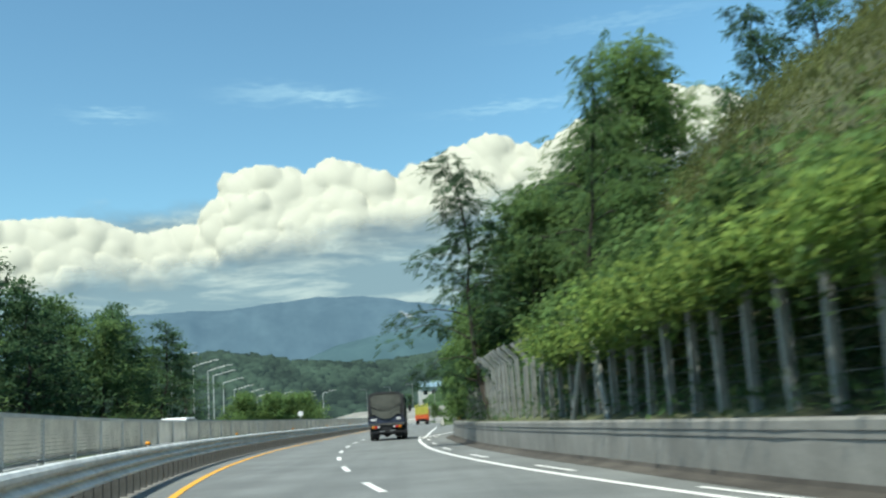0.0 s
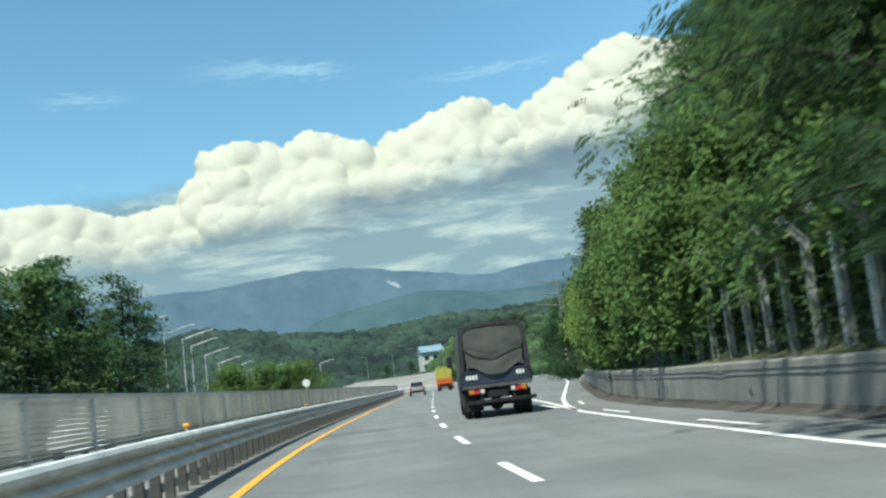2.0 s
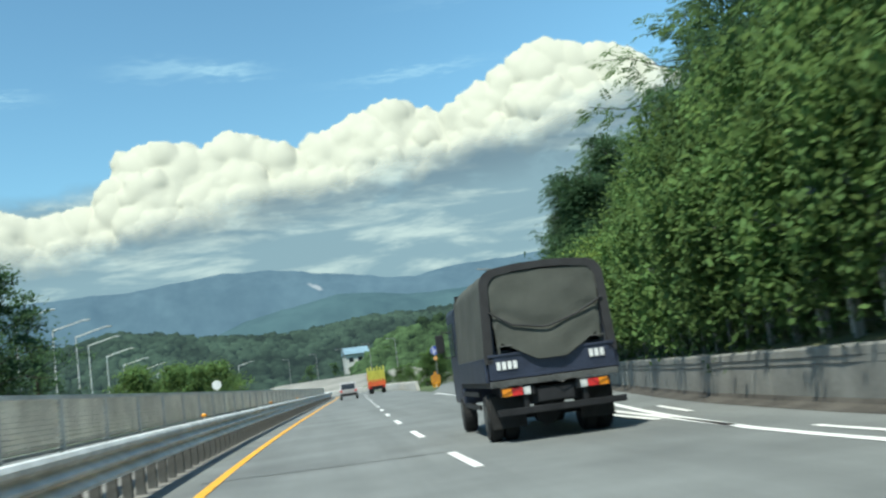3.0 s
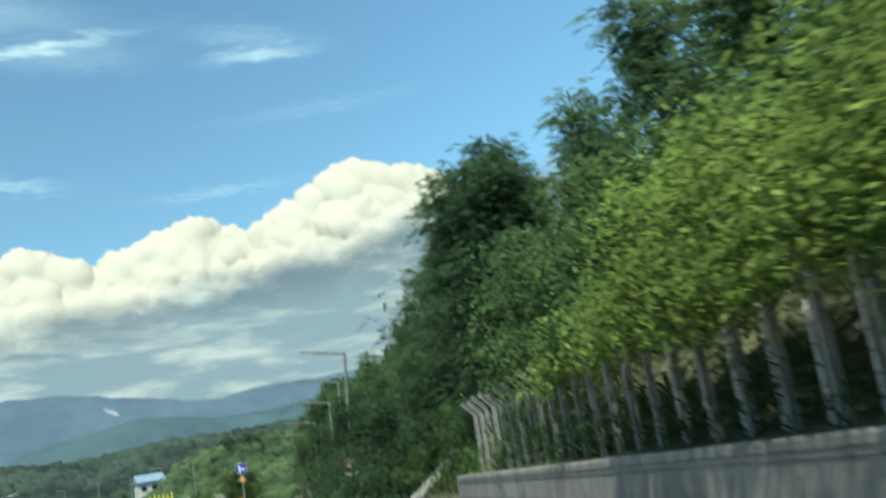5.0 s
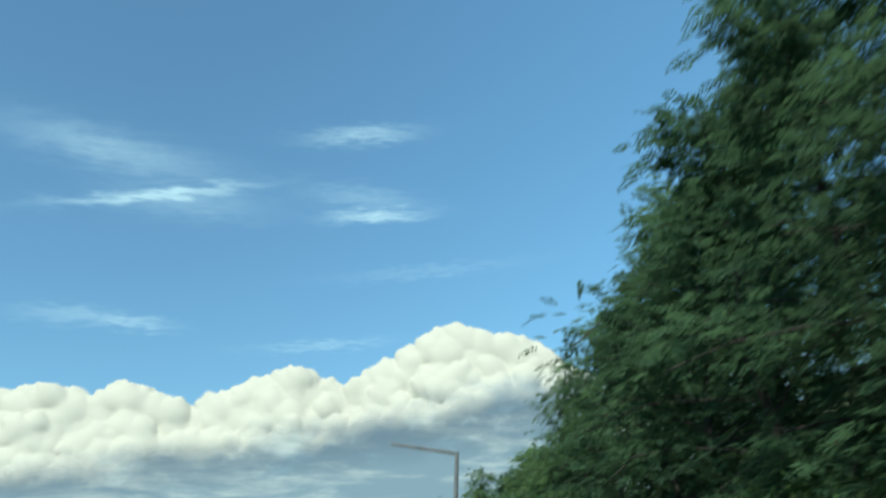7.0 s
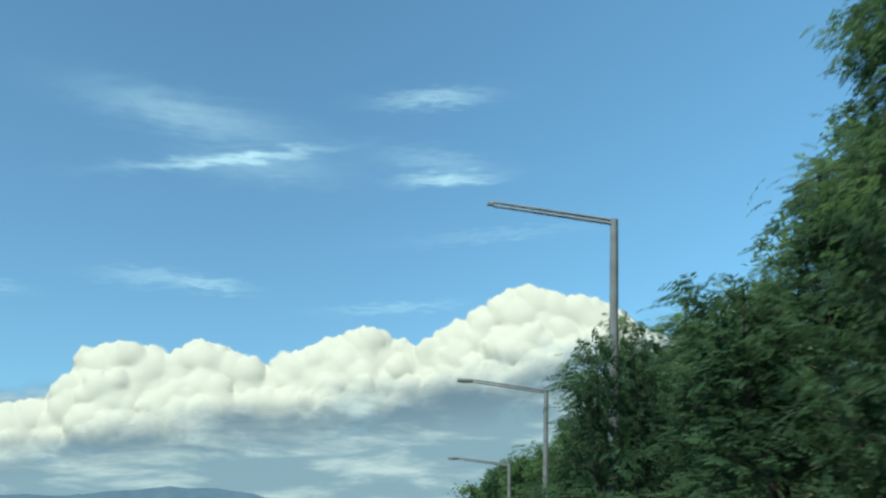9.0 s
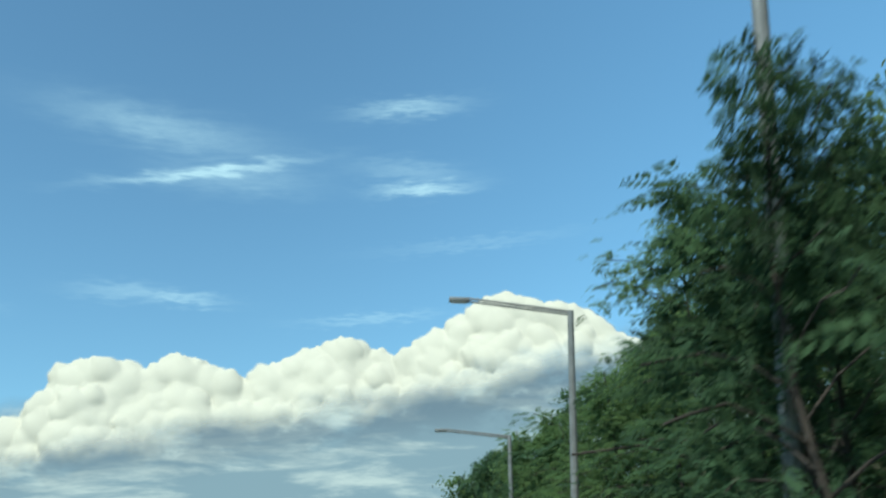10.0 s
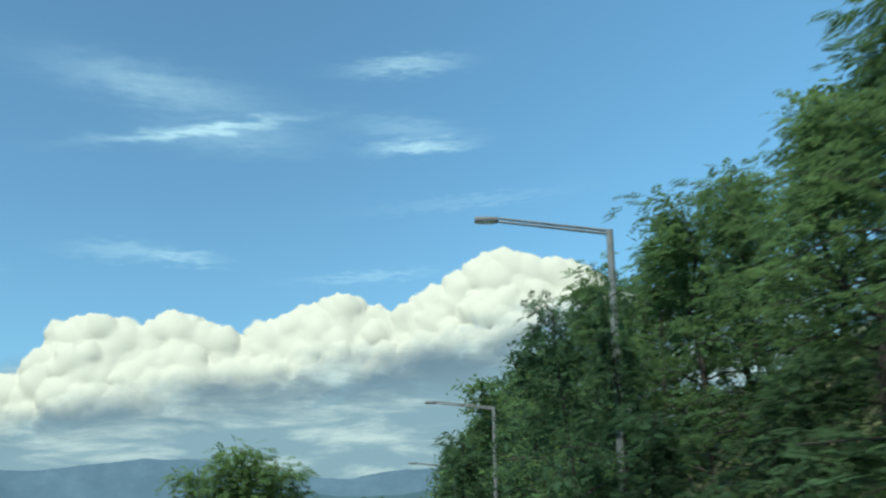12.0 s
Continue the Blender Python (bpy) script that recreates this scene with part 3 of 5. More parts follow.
def road_things():
    tagged(strip("road", MAIN, -45, 330, [(-0.9, 0), (2, 0), (5, 0), (8.35, 0)], ASPHALT, 2.0), "grey asphalt two-lane main carriageway", "road", kind="structure")
    tagged(strip("road_opposite", MAIN, -45, 330, [(-13.5, -0.01), (-9, -0.01), (-3.0, -0.01)], ASPHALT, 2.0), "grey asphalt of the opposite carriageway", "road", kind="structure")
    tagged(strip("median_pavement", MAIN, -45, 330, [(-2.998, -0.004), (-0.902, -0.004)], ASPHALT_OLD, 2.0), "worn paved strip between the guard rails", "pavement", kind="structure")
    tagged(strip("road_exit_ramp", WAY, -45, 330, [(0.6, 0.004), (3, 0.004), (7.3, 0.004)], ASPHALT, 2.0), "grey asphalt of the exit lane and ramp", "road", kind="structure")
    tagged(strip("road_ramp_inner", WAY, 60, 330, [(-3.2, 0.008), (0.598, 0.006)], ASPHALT, 2.0), "grey asphalt of the ramp's inner lane", "road", kind="structure")
    z = 0.012

    def line(name, ln, s0, s1, o, w, mat, label, drift=None):
        shift = (lambda s, q, h: (q + drift(s), h)) if drift else None
        tagged(strip(name, ln, s0, s1, [(o - w / 2, z), (o + w / 2, z)], mat, 2.0, jitter=shift), label, "road marking", kind="structure")
    line("yellow_line", MAIN, -45, 330, 0, 0.16, PAINT_YELLOW, "solid yellow line along the median side")
    line("yellow_line_opposite", MAIN, -45, 330, -3.35, 0.16, PAINT_YELLOW, "solid yellow line of the opposite carriageway")
    line("edge_line", WAY, -45, 330, 0, 0.16, PAINT_WHITE, "solid white edge line of the exit lane", edge_off)
    line("gore_line", MAIN, 57.5, 118, 0, 0.16, PAINT_WHITE, "solid white line at the gore", lambda s: float(np.interp(s, (57.5, 62, 68, 118), (7.06, 7.28, 7.52, 8.0))))
    line("exit_dash", MAIN, 60.6, 65.4, 7.02, 0.15, PAINT_WHITE, "short white dash beside the gore line")
    dashes = empty("lane_dashes")
    tagged(dashes, "row of white lane dashes on the asphalt", "road marking", kind="structure")
    for k in range(-10, 30):
        c = 50.2 + 8 * k
        ob = strip("dash", MAIN, c - 1.5, c + 1.5, [(3.43, z), (3.57, z)], PAINT_WHITE, 1.0, dashes)
    edge = empty("shoulder_dashes")
    tagged(edge, "row of short white dashes on the shoulder", "road marking", kind="structure")
    for k in range(-8, 4):
        c = 37.7 + 8.65 * k
        strip("dash", WAY, c - 1.5, c + 1.5, [(0.42, z), (0.54, z)], PAINT_WHITE, 1.0, edge, jitter=lambda s, o, h: (o + edge_off(s), h))


road_things()


def wall_off(s):
    """How far the retaining wall stands from the way."""
    return float(np.interp(s, (0, 12, 20, 30, 45, 51, 58, 65, 75, 85), (5.9, 6.2, 6.65, 6.85, 7.0, 6.8, 6.2, 5.85, 5.75, 5.6)))


def bank_off(s, o):
    """The foot of the bank follows the wall; higher up it follows the way."""
    return o + (wall_off(s) - 6.0) * min(1.0, max(0.0, 1 - (o - 6.4) / 8))


def hill_z(s, o):
    """Height of the bank beside the way."""
    f = min(1.0, max(0.0, (s - 107) / 5))
    base = 0.85 * (1 - f)
    steep = np.interp(s, (0, 40, 60, 110, 125, 200), (1.25, 1.15, 0.9, 0.85, 1.0, 0.9))
    z = base + np.interp(o, (6.3, 7.2, 9, 13, 18, 30, 50, 80, 110), (0, 0.25, 1.7, 5.2, 9.5, 17, 24, 27, 20)) * steep
    return z + 0.5 * noise.noise((s * 0.2, o * 0.3, 0)) * min(1, max(0, o - 6.5))


def make_bank():
    offs = (6.36, 6.8, 7.5, 8.5, 10, 12, 14, 17, 21, 26, 32, 40, 50, 65, 80, 110)
    ss = np.arange(-44, 331, 2.0)
    vs = [WAY.at(s, bank_off(s, o), hill_z(s, o)) for s in ss for o in offs]
    n = len(offs)
    fs = [(i * n + k, i * n + k + 1, (i + 1) * n + k + 1, (i + 1) * n + k) for i in range(len(ss) - 1) for k in range(n - 1)]
    tagged(mesh_object("bank", vs, fs, SOIL, smooth=True), "steep earth bank overgrown with grass and scrub", "slope", kind="structure")


make_bank()

# ---------------------------------------------------------------- plants


def leaf_quads(cent, size, rng, flat=0.5, droop=0.25, aspect=0.45):
    """Leaves as folded four-cornered blades at the given centres."""
    n = len(cent)
    yaw = rng.uniform(0, 2 * np.pi, n)
    pit = rng.normal(-droop, 0.45 * (1.2 - flat), n)
    d = np.stack([np.cos(yaw) * np.cos(pit), np.sin(yaw) * np.cos(pit), np.sin(pit)], 1)
    side = np.stack([-np.sin(yaw), np.cos(yaw), rng.normal(0, 0.45, n)], 1)
    side /= np.linalg.norm(side, axis=1)[:, None]
    L = (size * rng.uniform(0.6, 1.3, n))[:, None]
    up = np.cross(d, side)
    a, c = cent - d * L * 0.5, cent + d * L * 0.5 - np.abs(up) * L * 0.10
    b, e = cent + side * L * aspect * 0.5, cent - side * L * aspect * 0.5
    return np.stack([a, b, c, e], 1).reshape(-1, 3)


def spray_quads(base, out, size, rng, droop=0.5, pairs=6):
    """Feathered sprays: pairs of leaflets along a drooping stalk, from each base outwards."""
    n = len(base)
    d = out + rng.normal(0, 0.35, (n, 3)) + (0, 0, 0.15)
    d /= np.linalg.norm(d, axis=1)[:, None] + 1e-6
    L = (size * 3.1 * rng.uniform(0.65, 1.25, n))[:, None]
    drop = (droop * rng.uniform(0.5, 1.5, n))[:, None] * np.array((0, 0, -1.0))
    tilt = rng.normal(0, 0.35, (n, 1))
    side = np.cross(d, (0, 0, 1.0)) + tilt * (0, 0, 1.0)
    side /= np.linalg.norm(side, axis=1)[:, None] + 1e-6
    quads = []
    for k in range(pairs):
        u = (k + 0.7) / pairs
        p, t = base + L * (d * u + drop * u * u), d + 2 * drop * u
        t = t / np.linalg.norm(t, axis=1)[:, None]
        for sg in (-1, 1):
            q = side * sg * 0.9 + t * (0.35 + 0.5 * u) + (0, 0, -0.18) + rng.normal(0, 0.12, (n, 3))
            q /= np.linalg.norm(q, axis=1)[:, None]
            w = np.cross(np.cross(side, t), q)
            w /= np.linalg.norm(w, axis=1)[:, None] + 1e-6
            ln = size * (1.15 - 0.5 * abs(2 * u - 0.9)) * rng.uniform(0.8, 1.2, (n, 1))
            c = p + q * ln * 0.5
            quads.append(np.stack([c - q * ln * 0.5, c + w * ln * 0.21, c + q * ln * 0.5, c - w * ln * 0.21], 1))
    return np.concatenate(quads).reshape(-1, 3)


def leaf_object(name, cent, size, seed, mat, parent=None, flat=0.5, droop=0.25, aspect=0.45, out=None):
    rng = np.random.default_rng(seed)
    if out is None:
        v = leaf_quads(np.asarray(cent), size, rng, flat, droop, aspect)
    else:
        v = spray_quads(np.asarray(cent), out, size, rng, droop)
    n = len(v) // 4
    me = bpy.data.meshes.new(name)
    me.vertices.add(len(v))
    me.vertices.foreach_set("co", v.ravel())
    me.loops.add(4 * n)
    me.loops.foreach_set("vertex_index", np.arange(4 * n))
    me.polygons.add(n)
    me.polygons.foreach_set("loop_start", np.arange(0, 4 * n, 4))
    me.update(calc_edges=True)
    me.materials.append(mat)
    ob = new(name, me)
    if parent:
        ob.parent = parent
    return ob


def make_tree(seed, h, rad, base, limbs, pads, leaves, size, mat, name="tree", pad=(0.75, 0.28), droop=0.3, lean=0.0, shape="dome", sprays=True):
    """A tree with a tapered trunk, limbs and a crown of leafy pads with gaps."""
    rng = np.random.default_rng(seed)
    root = empty(name)
    pts, x, y = [], 0.0, 0.0
    for i in range(7):
        f = i / 6
        pts.append((x + lean * f * f, y, h * 0.94 * f - 0.3))
        x, y = x + rng.normal(0, 0.02 * h), y + rng.normal(0, 0.02 * h)
    P = np.array(pts)
    r0 = 0.011 * h + 0.02
    bm = tubes(pts, [r0 * (1.25 if i == 0 else 1) * (1 - 0.86 * i / 6) for i in range(7)], 8)
    cents, outs = [], []
    for i in range(limbs):
        u = (i + rng.random() * 0.8) / limbs
        f = base + (0.97 - base) * u
        o = np.array([np.interp(f * 6, range(7), P[:, k]) for k in range(3)])
        prof = (math.sin(min(1, (u + 0.22) * 1.05) * math.pi) ** 0.7 if shape == "dome" else (1.05 - u) ** 0.8)
        L = rad * max(0.22, prof) * rng.uniform(0.72, 1.15)
        a = i * 2.399 + rng.normal(0, 0.35)
        rise = rng.uniform(0.15, 0.6) + 0.6 * u
        lp = []
        for k in range(5):
            g = k / 4
            lp.append(o + np.array([math.cos(a) * L * g, math.sin(a) * L * g, L * (rise * g - 0.45 * g * g)]) + rng.normal(0, 0.05 * L * g, 3))
        lb = tubes([tuple(p) for p in lp], [max(0.012, r0 * 0.30 * (1 - 0.75 * u) * (1 - 0.8 * k / 4)) for k in range(5)], 4)
        me = bpy.data.meshes.new("tmp")
        lb.to_mesh(me)
        lb.free()
        bm.from_mesh(me)
        bpy.data.meshes.remove(me)
        lp = np.array(lp)
        for _ in range(pads):
            g = rng.uniform(0.35, 1.02)
            c = np.array([np.interp(g * 4, range(5), lp[:, k]) for k in range(3)]) + rng.normal(0, 0.07 * L + 0.08, 3) * (1, 1, 0.7)
            m = int(leaves * rng.uniform(0.5, 1.4))
            if sprays:
                m = max(3, m // 9)
            R = pad[0] * rng.uniform(0.6, 1.35)
            q = rng.normal(0, 1, (m, 3))
            q /= np.linalg.norm(q, axis=1)[:, None] + 1e-6
            q *= rng.random((m, 1)) ** 0.45
            q = q * (R, R, R * pad[1] / pad[0])
            q[:, 2] -= 0.35 * (q[:, 0] ** 2 + q[:, 1] ** 2) / R
            cents.append(c + q)
            away = q / (np.linalg.norm(q, axis=1)[:, None] + 1e-6) + 0.6 * np.array([math.cos(a), math.sin(a), 0])
            outs.append(away * (1, 1, 0.45))
    part("trunk", bm, BARK, root)
    leaf_object("crown", np.concatenate(cents), size, seed + 1, mat, root, 0.5, droop, out=np.concatenate(outs) if sprays else None)
    return root


TREES = {
    "broad": make_tree(1, 11, 3.9, 0.16, 36, 8, 46, 0.172, LEAF, pad=(0.72, 0.2)),
    "dense": make_tree(2, 11, 3.4, 0.10, 40, 9, 62, 0.140, LEAF_DARK, pad=(0.72, 0.22)),
    "tall": make_tree(3, 14, 3.6, 0.16, 28, 8, 60, 0.20, LEAF_DARK, pad=(0.95, 0.24), droop=0.45, lean=1.8),
    "airy": make_tree(4, 12, 3.3, 0.20, 30, 9, 52, 0.155, LEAF, pad=(0.85, 0.25), droop=0.5),
    "light": make_tree(5, 9, 3.6, 0.08, 32, 8, 56, 0.152, LEAF, pad=(0.66, 0.2)),
    "cone": make_tree(6, 12, 3.8, 0.10, 44, 9, 66, 0.150, LEAF_DARK, pad=(0.75, 0.22), shape="cone"),
    "bush": make_tree(8, 6, 2.5, 0.05, 26, 8, 50, 0.125, LEAF_DARK, pad=(0.5, 0.22), droop=0.2),
    "high": make_tree(9, 13, 2.9, 0.60, 22, 9, 60, 0.135, LEAF, pad=(0.8, 0.25), droop=0.4),
    "sunny": make_tree(7, 9, 3.6, 0.10, 32, 11, 46, 0.165, LEAF_MID, pad=(0.9, 0.3), droop=0.4),
}
FAR_TREES = {
    "far_broad": make_tree(21, 11, 4.0, 0.08, 26, 10, 16, 0.33, LEAF, pad=(1.0, 0.42), sprays=False),
    "far_dense": make_tree(22, 12, 3.8, 0.06, 26, 10, 16, 0.33, LEAF_DARK, pad=(1.0, 0.45), sprays=False),
    "far_bush": make_tree(23, 6, 3.4, 0.04, 22, 10, 11, 0.42, LEAF_MID, pad=(0.9, 0.5), sprays=False),
}
TREES.update(FAR_TREES)
SIZE = {"high": 13, "bush": 6, "sunny": 9, "far_broad": 11, "far_dense": 12, "far_bush": 6, "broad": 11, "dense": 11, "tall": 14, "airy": 12, "light": 9, "cone": 12}
LABELS = {
    "high": "tall tree with a high open feathery crown above the shrubs",
    "bush": "leafy green bush at the foot of the bank",
    "sunny": "yellow-green tree on the open slope with sunlight put into its leaf colour",
    "far_broad": "leafy green tree high on the wooded bank", "far_dense": "dark green tree high on the wooded bank", "far_bush": "rounded green bush on the wooded bank",
    "broad": "broad leafy green tree on the roadside bank", "dense": "dense dark green tree on the bank",
    "tall": "tall open-crowned dark green locust tree behind the wall", "airy": "airy light-crowned tree with drooping sprays of leaves",
    "light": "bushy green tree low on the bank", "cone": "dark green tapering tree on the bank"}


def plant(kind, x, y, z, h, turn=0.0, wide=1.0, group="trees on the bank", label=""):
    k = h / SIZE[kind]
    m = Matrix.LocRotScale((x, y, z), Euler((0, 0, turn)), (k * wide, k * wide, k))
    return tagged(copy_thing(TREES[kind], m), label or LABELS[kind], "tree", group)


def plant_on_bank():
    rng = random.Random(5)
    low = ((103, 8.4, 4.4), (107, 8.8, 5.2), (113, 8.8, 5.4), (119, 9.6, 5.8), (127, 8.2, 6.0), (128, 6.0, 6.3), (132, 5.9, 6.5), (136, 5.9, 7.0), (139.5, 6.4, 7.0), (142.3, 6.2, 6.6), (144.0, 9.6, 11.4), (146.2, 4.8, 8.2), (147.8, 5.5, 8.7), (150.5, 6.8, 8.2), (152.8, 8.9, 10.1), (156.5, 9.6, 10.2), (161.5, 8.8, 9.6), (166, 7.0, 5.5), (173, 7.0, 5.0), (178, 7.0, 5), (184, 6.8, 5), (187.5, 5.9, 8.8), (190, 5.7, 9.4), (197, 7, 6), (216, 6.0, 9.6))
    for s, o, top in low:
        z = hill_z(s, o) - 0.2
        p = WAY.at(s, bank_off(s, o), z)
        plant("bush", p.x, p.y, z, top - z, rng.uniform(0, 6.28), rng.uniform(1.0, 1.25) * (0.52 if o < 6 else 0.72 if top > 9 else 1), label="leafy green bush at the foot of the bank")
    road_side = math.pi
    for s, o, top, wide, kind in ((162.8, 8.4, 13.6, 0.8, "high"), (116, 8.4, 4.8, 0.8, "sunny"), (120.8, 9.2, 5.0, 0.8, "sunny"), (126, 7.8, 4.6, 0.7, "sunny"), (40.6, 6.9, 12.4, 0.98, "tall"), (47.0, 8.6, 11.2, 0.9, "light"), (42.5, 9.6, 10.6, 0.85, "sunny"), (46.5, 10.2, 12.0, 0.9, "sunny"), (109.5, 10.2, 13.8, 0.95, "dense")):
        z = hill_z(s, o) - 0.3
        p = WAY.at(s, bank_off(s, o), z)
        plant(kind, p.x, p.y, z, top - z, road_side + rng.uniform(-0.4, 0.4), wide)
    # front row: crown tops along the way
    fs = (43, 48, 53, 63, 68, 73, 83, 90, 98, 103, 108, 113, 123, 128, 138, 143, 148, 153, 158, 163, 168, 174, 178, 188, 193, 203, 213, 228, 300)
    ft = (10.5, 11.9, 13.0, 13.0, 12.0, 11.8, 12.2, 11.6, 10.4, 10.8, 12.4, 14.6, 15.6, 14.3, 14.3, 12.1, 10.9, 9.4, 10.4, 10.8, 10.2, 10.6, 11.6, 11.1, 13.2, 13.8, 14.6, 15.6, 17)
    s = 43.0
    while s < 295:
        o = (11.0 if 52 < s < 106 else 9.6) + rng.uniform(-0.4, 0.6)
        z = hill_z(s, o) - 0.3
        p = WAY.at(s, bank_off(s, o), z)
        kind = rng.choice(("broad", "light", "broad", "dense") if s < 66 else ("broad", "dense", "light", "dense") if s < 104 else ("broad", "dense", "dense", "cone") if s < 138 else ("dense", "airy", "cone") if s < 164 else ("light", "airy", "light", "broad") if s < 202 else ("far_broad", "far_dense"))
        plant(kind, p.x, p.y, z, (np.interp(s, fs, ft) - z) * 1.03, rng.uniform(0, 6.28), rng.uniform(0.9, 1.1) * (0.85 if kind == "airy" else 1))
        s += 4.8 if s < 202 else 10.0
    # rows higher up the bank
    bs = (50, 56, 63, 69, 76, 83, 90, 95, 102, 108, 115, 121, 128, 141, 147, 154, 160, 167, 173, 180, 193, 206, 219, 225, 238, 251, 270)
    bt = (14.5, 15, 16.2, 17.8, 19.5, 20, 20.4, 19.5, 17, 16, 16.4, 18.6, 20.6, 21.2, 20, 17.4, 14.2, 14.6, 17.2, 16.4, 16.4, 17.4, 16.8, 17.6, 19.2, 20.8, 22.5)
    s = 50.0
    while s < 300:
        o = 14 + rng.uniform(-0.8, 0.8)
        z = hill_z(s, o) - 0.3
        p = WAY.at(s, bank_off(s, o), z)
        h = np.interp(s, bs, bt) - z
        plant(rng.choice(("far_broad", "far_dense", "far_dense") if s > 200 else ("broad", "dense", "dense")), p.x, p.y, z, h, rng.uniform(0, 6.28), rng.uniform(0.95, 1.15) * (1.2 if h < 10 else 1))
        if 54 < s < 230 and rng.random() < 0.62:
            o2 = 20 + rng.uniform(-1, 1)
            z2 = hill_z(s + 2, o2) - 0.3
            p = WAY.at(s + 2, o2, z2)
            plant(rng.choice(("far_broad", "far_dense")), p.x, p.y, z2, 9.6 if 165 < s < 195 else 12.5, rng.uniform(0, 6.28), 1.15)
        s += rng.uniform(5.8, 7.2)


plant_on_bank()


def plant_left():
    rng = random.Random(8)
    for y in range(14, 106, 6):
        for x0, h in ((-25, 14.2), (-31, 18.5)):
            x, yy = x0 + rng.uniform(-1.5, 1.0), y + rng.uniform(-2, 2)
            hh = h * rng.uniform(0.88, 1.1) * (0.72 if y > 98 else 1)
            plant(rng.choice(("far_broad", "far_dense", "far_dense")), x, yy, -0.1, hh, rng.uniform(0, 6.28), 1.15, "trees beyond the opposite carriageway", "dark green tree beyond the opposite carriageway")
    for s, o, h in ((172, -15.5, 5), (178, -16, 5.5), (184, -15.5, 5.8), (190, -16.5, 5.6), (196, -16, 5.2), (203, -17, 5.2), (168, -18, 5), (175, -19, 5.5), (180, -20, 5.5), (186, -20, 6), (192, -21, 6), (198, -20, 6), (166, -23, 5.5), (174, -24, 6), (182, -25, 6)):
        p = MAIN.at(s, o)
        plant("far_bush", p.x, p.y, -0.1, h * 1.3, rng.uniform(0, 6.28), 1.15, "shrubs beside the bend", "rounded light green shrub beside the bend")
    for x, y, h in ((9.5, 178, 3.6), (13, 172, 3.4), (12.5, 186, 4.2), (17, 180, 4.0), (20, 190, 4.4), (10, 196, 4.6), (15, 200, 4.6)):
        plant("far_bush", x, y, -0.1, h, rng.uniform(0, 6.28), 1.15, "trees behind the gore", "low leafy green bush behind the gore")
    for x, y, h in ((-6, 392, 12), (4, 396, 12), (20, 394, 15), (25, 392, 16)):
        plant("far_broad", x, y, -0.1, h, rng.uniform(0, 6.28), 1.2, "trees behind the gore", "green tree before a blue-roofed building")
    for x, y, h in ((15.5, 156, 6.0), (14.3, 157, 5.5), (16.9, 157.4, 5.6), (15.6, 158.2, 5.8)):
        plant("sunny", x, y, -0.1, h, x, 1.15, "trees behind the gore", "small rounded green tree beside the ramp")


plant_left()
# the first of each kind stands high on the bank
for i, (k, ob) in enumerate(TREES.items()):
    s, o = 40 + 13 * i, 26.0
    p = WAY.at(s, o, hill_z(s, o) - 0.3)
    ob.matrix_basis = pose(p.x, p.y, p.z, 0, 0, 40 * i)
    tagged(ob, LABELS[k], "tree", "trees on the bank")


def leaf_cover(name, label, spans, size, mat, seed, aspect=0.55, kind_word="vines", hang=1.0):
    """Climbing plants and scrub: spans of (s0, s1, off0, off1, z0, z1, pads, leaves, on_bank)."""
    rng = np.random.default_rng(seed)
    cents = []
    for s0, s1, o0, o1, z0, z1, pads, leaves, bank in spans:
        for _ in range(pads):
            s, o = rng.uniform(s0, s1), rng.uniform(o0, o1)
            lump = noise.noise((s * 0.35, o * 0.35, seed))
            if bank:
                z = hill_z(s, o) + rng.uniform(0, z1) * (0.7 + lump)
            else:
                z = z0 + (z1 - z0) * rng.random() + 0.5 * lump
            o = bank_off(s, o) if bank else o + wall_off(s) - 6.0
            c = np.array(WAY.at(s, o, z))
            R = rng.uniform(0.35, 0.75)
            if hang > 1 and not bank:       # strands bulge and fall back in folds
                p = WAY.at(s, o + 0.75 * noise.noise((s * 0.8, z * 0.3, 7)), z)
                c = np.array(p)
            q = rng.normal(0, 0.5, (int(leaves), 3)) * (R / hang, R / hang, R * 0.55 * hang)
            cents.append(c + q)
    ob = leaf_object(name, np.concatenate(cents), size, seed, mat, None, 0.5, 0.5, aspect)
    tagged(ob, label, kind_word, kind="stuff")


leaf_cover("vine_cover", "yellow-green young vines draped over the fence tops", (
    (4, 20, 5.7, 6.7, 2.75, 3.5, 420, 24, False), (18, 28, 5.9, 6.8, 2.6, 3.1, 170, 22, False), (91, 96, 6.0, 7.2, 2.5, 3.2, 90, 20, False), (77, 89, 5.5, 6.6, 2.5, 3.6, 420, 24, False), (79, 88, 5.6, 8.0, 3.6, 5.0, 260, 24, False), (52, 60, 6.7, 7.6, 2.6, 3.4, 30, 14, False)), 0.15, LEAF_LIME, 31)
leaf_cover("climber_curtain", "thick green climbing plants hanging over the fence", (
    (4, 20, 6.1, 8.2, 2.8, 4.2, 800, 24, False), (18, 28, 6.2, 7.9, 2.6, 3.6, 380, 24, False), (53, 80, 5.9, 7.1, 1.6, 4.6, 1700, 26, False), (53, 80, 6.6, 8.4, 4.2, 6.9, 1000, 24, False), (78, 89, 6.4, 8.8, 3.2, 6.0, 420, 22, False), (44, 58, 7.0, 8.6, 1.2, 3.0, 160, 14, False), (41, 54, 6.1, 7.8, 2.8, 4.5, 420, 22, False)), 0.17, LEAF_MID, 32, 0.8, hang=1.7)
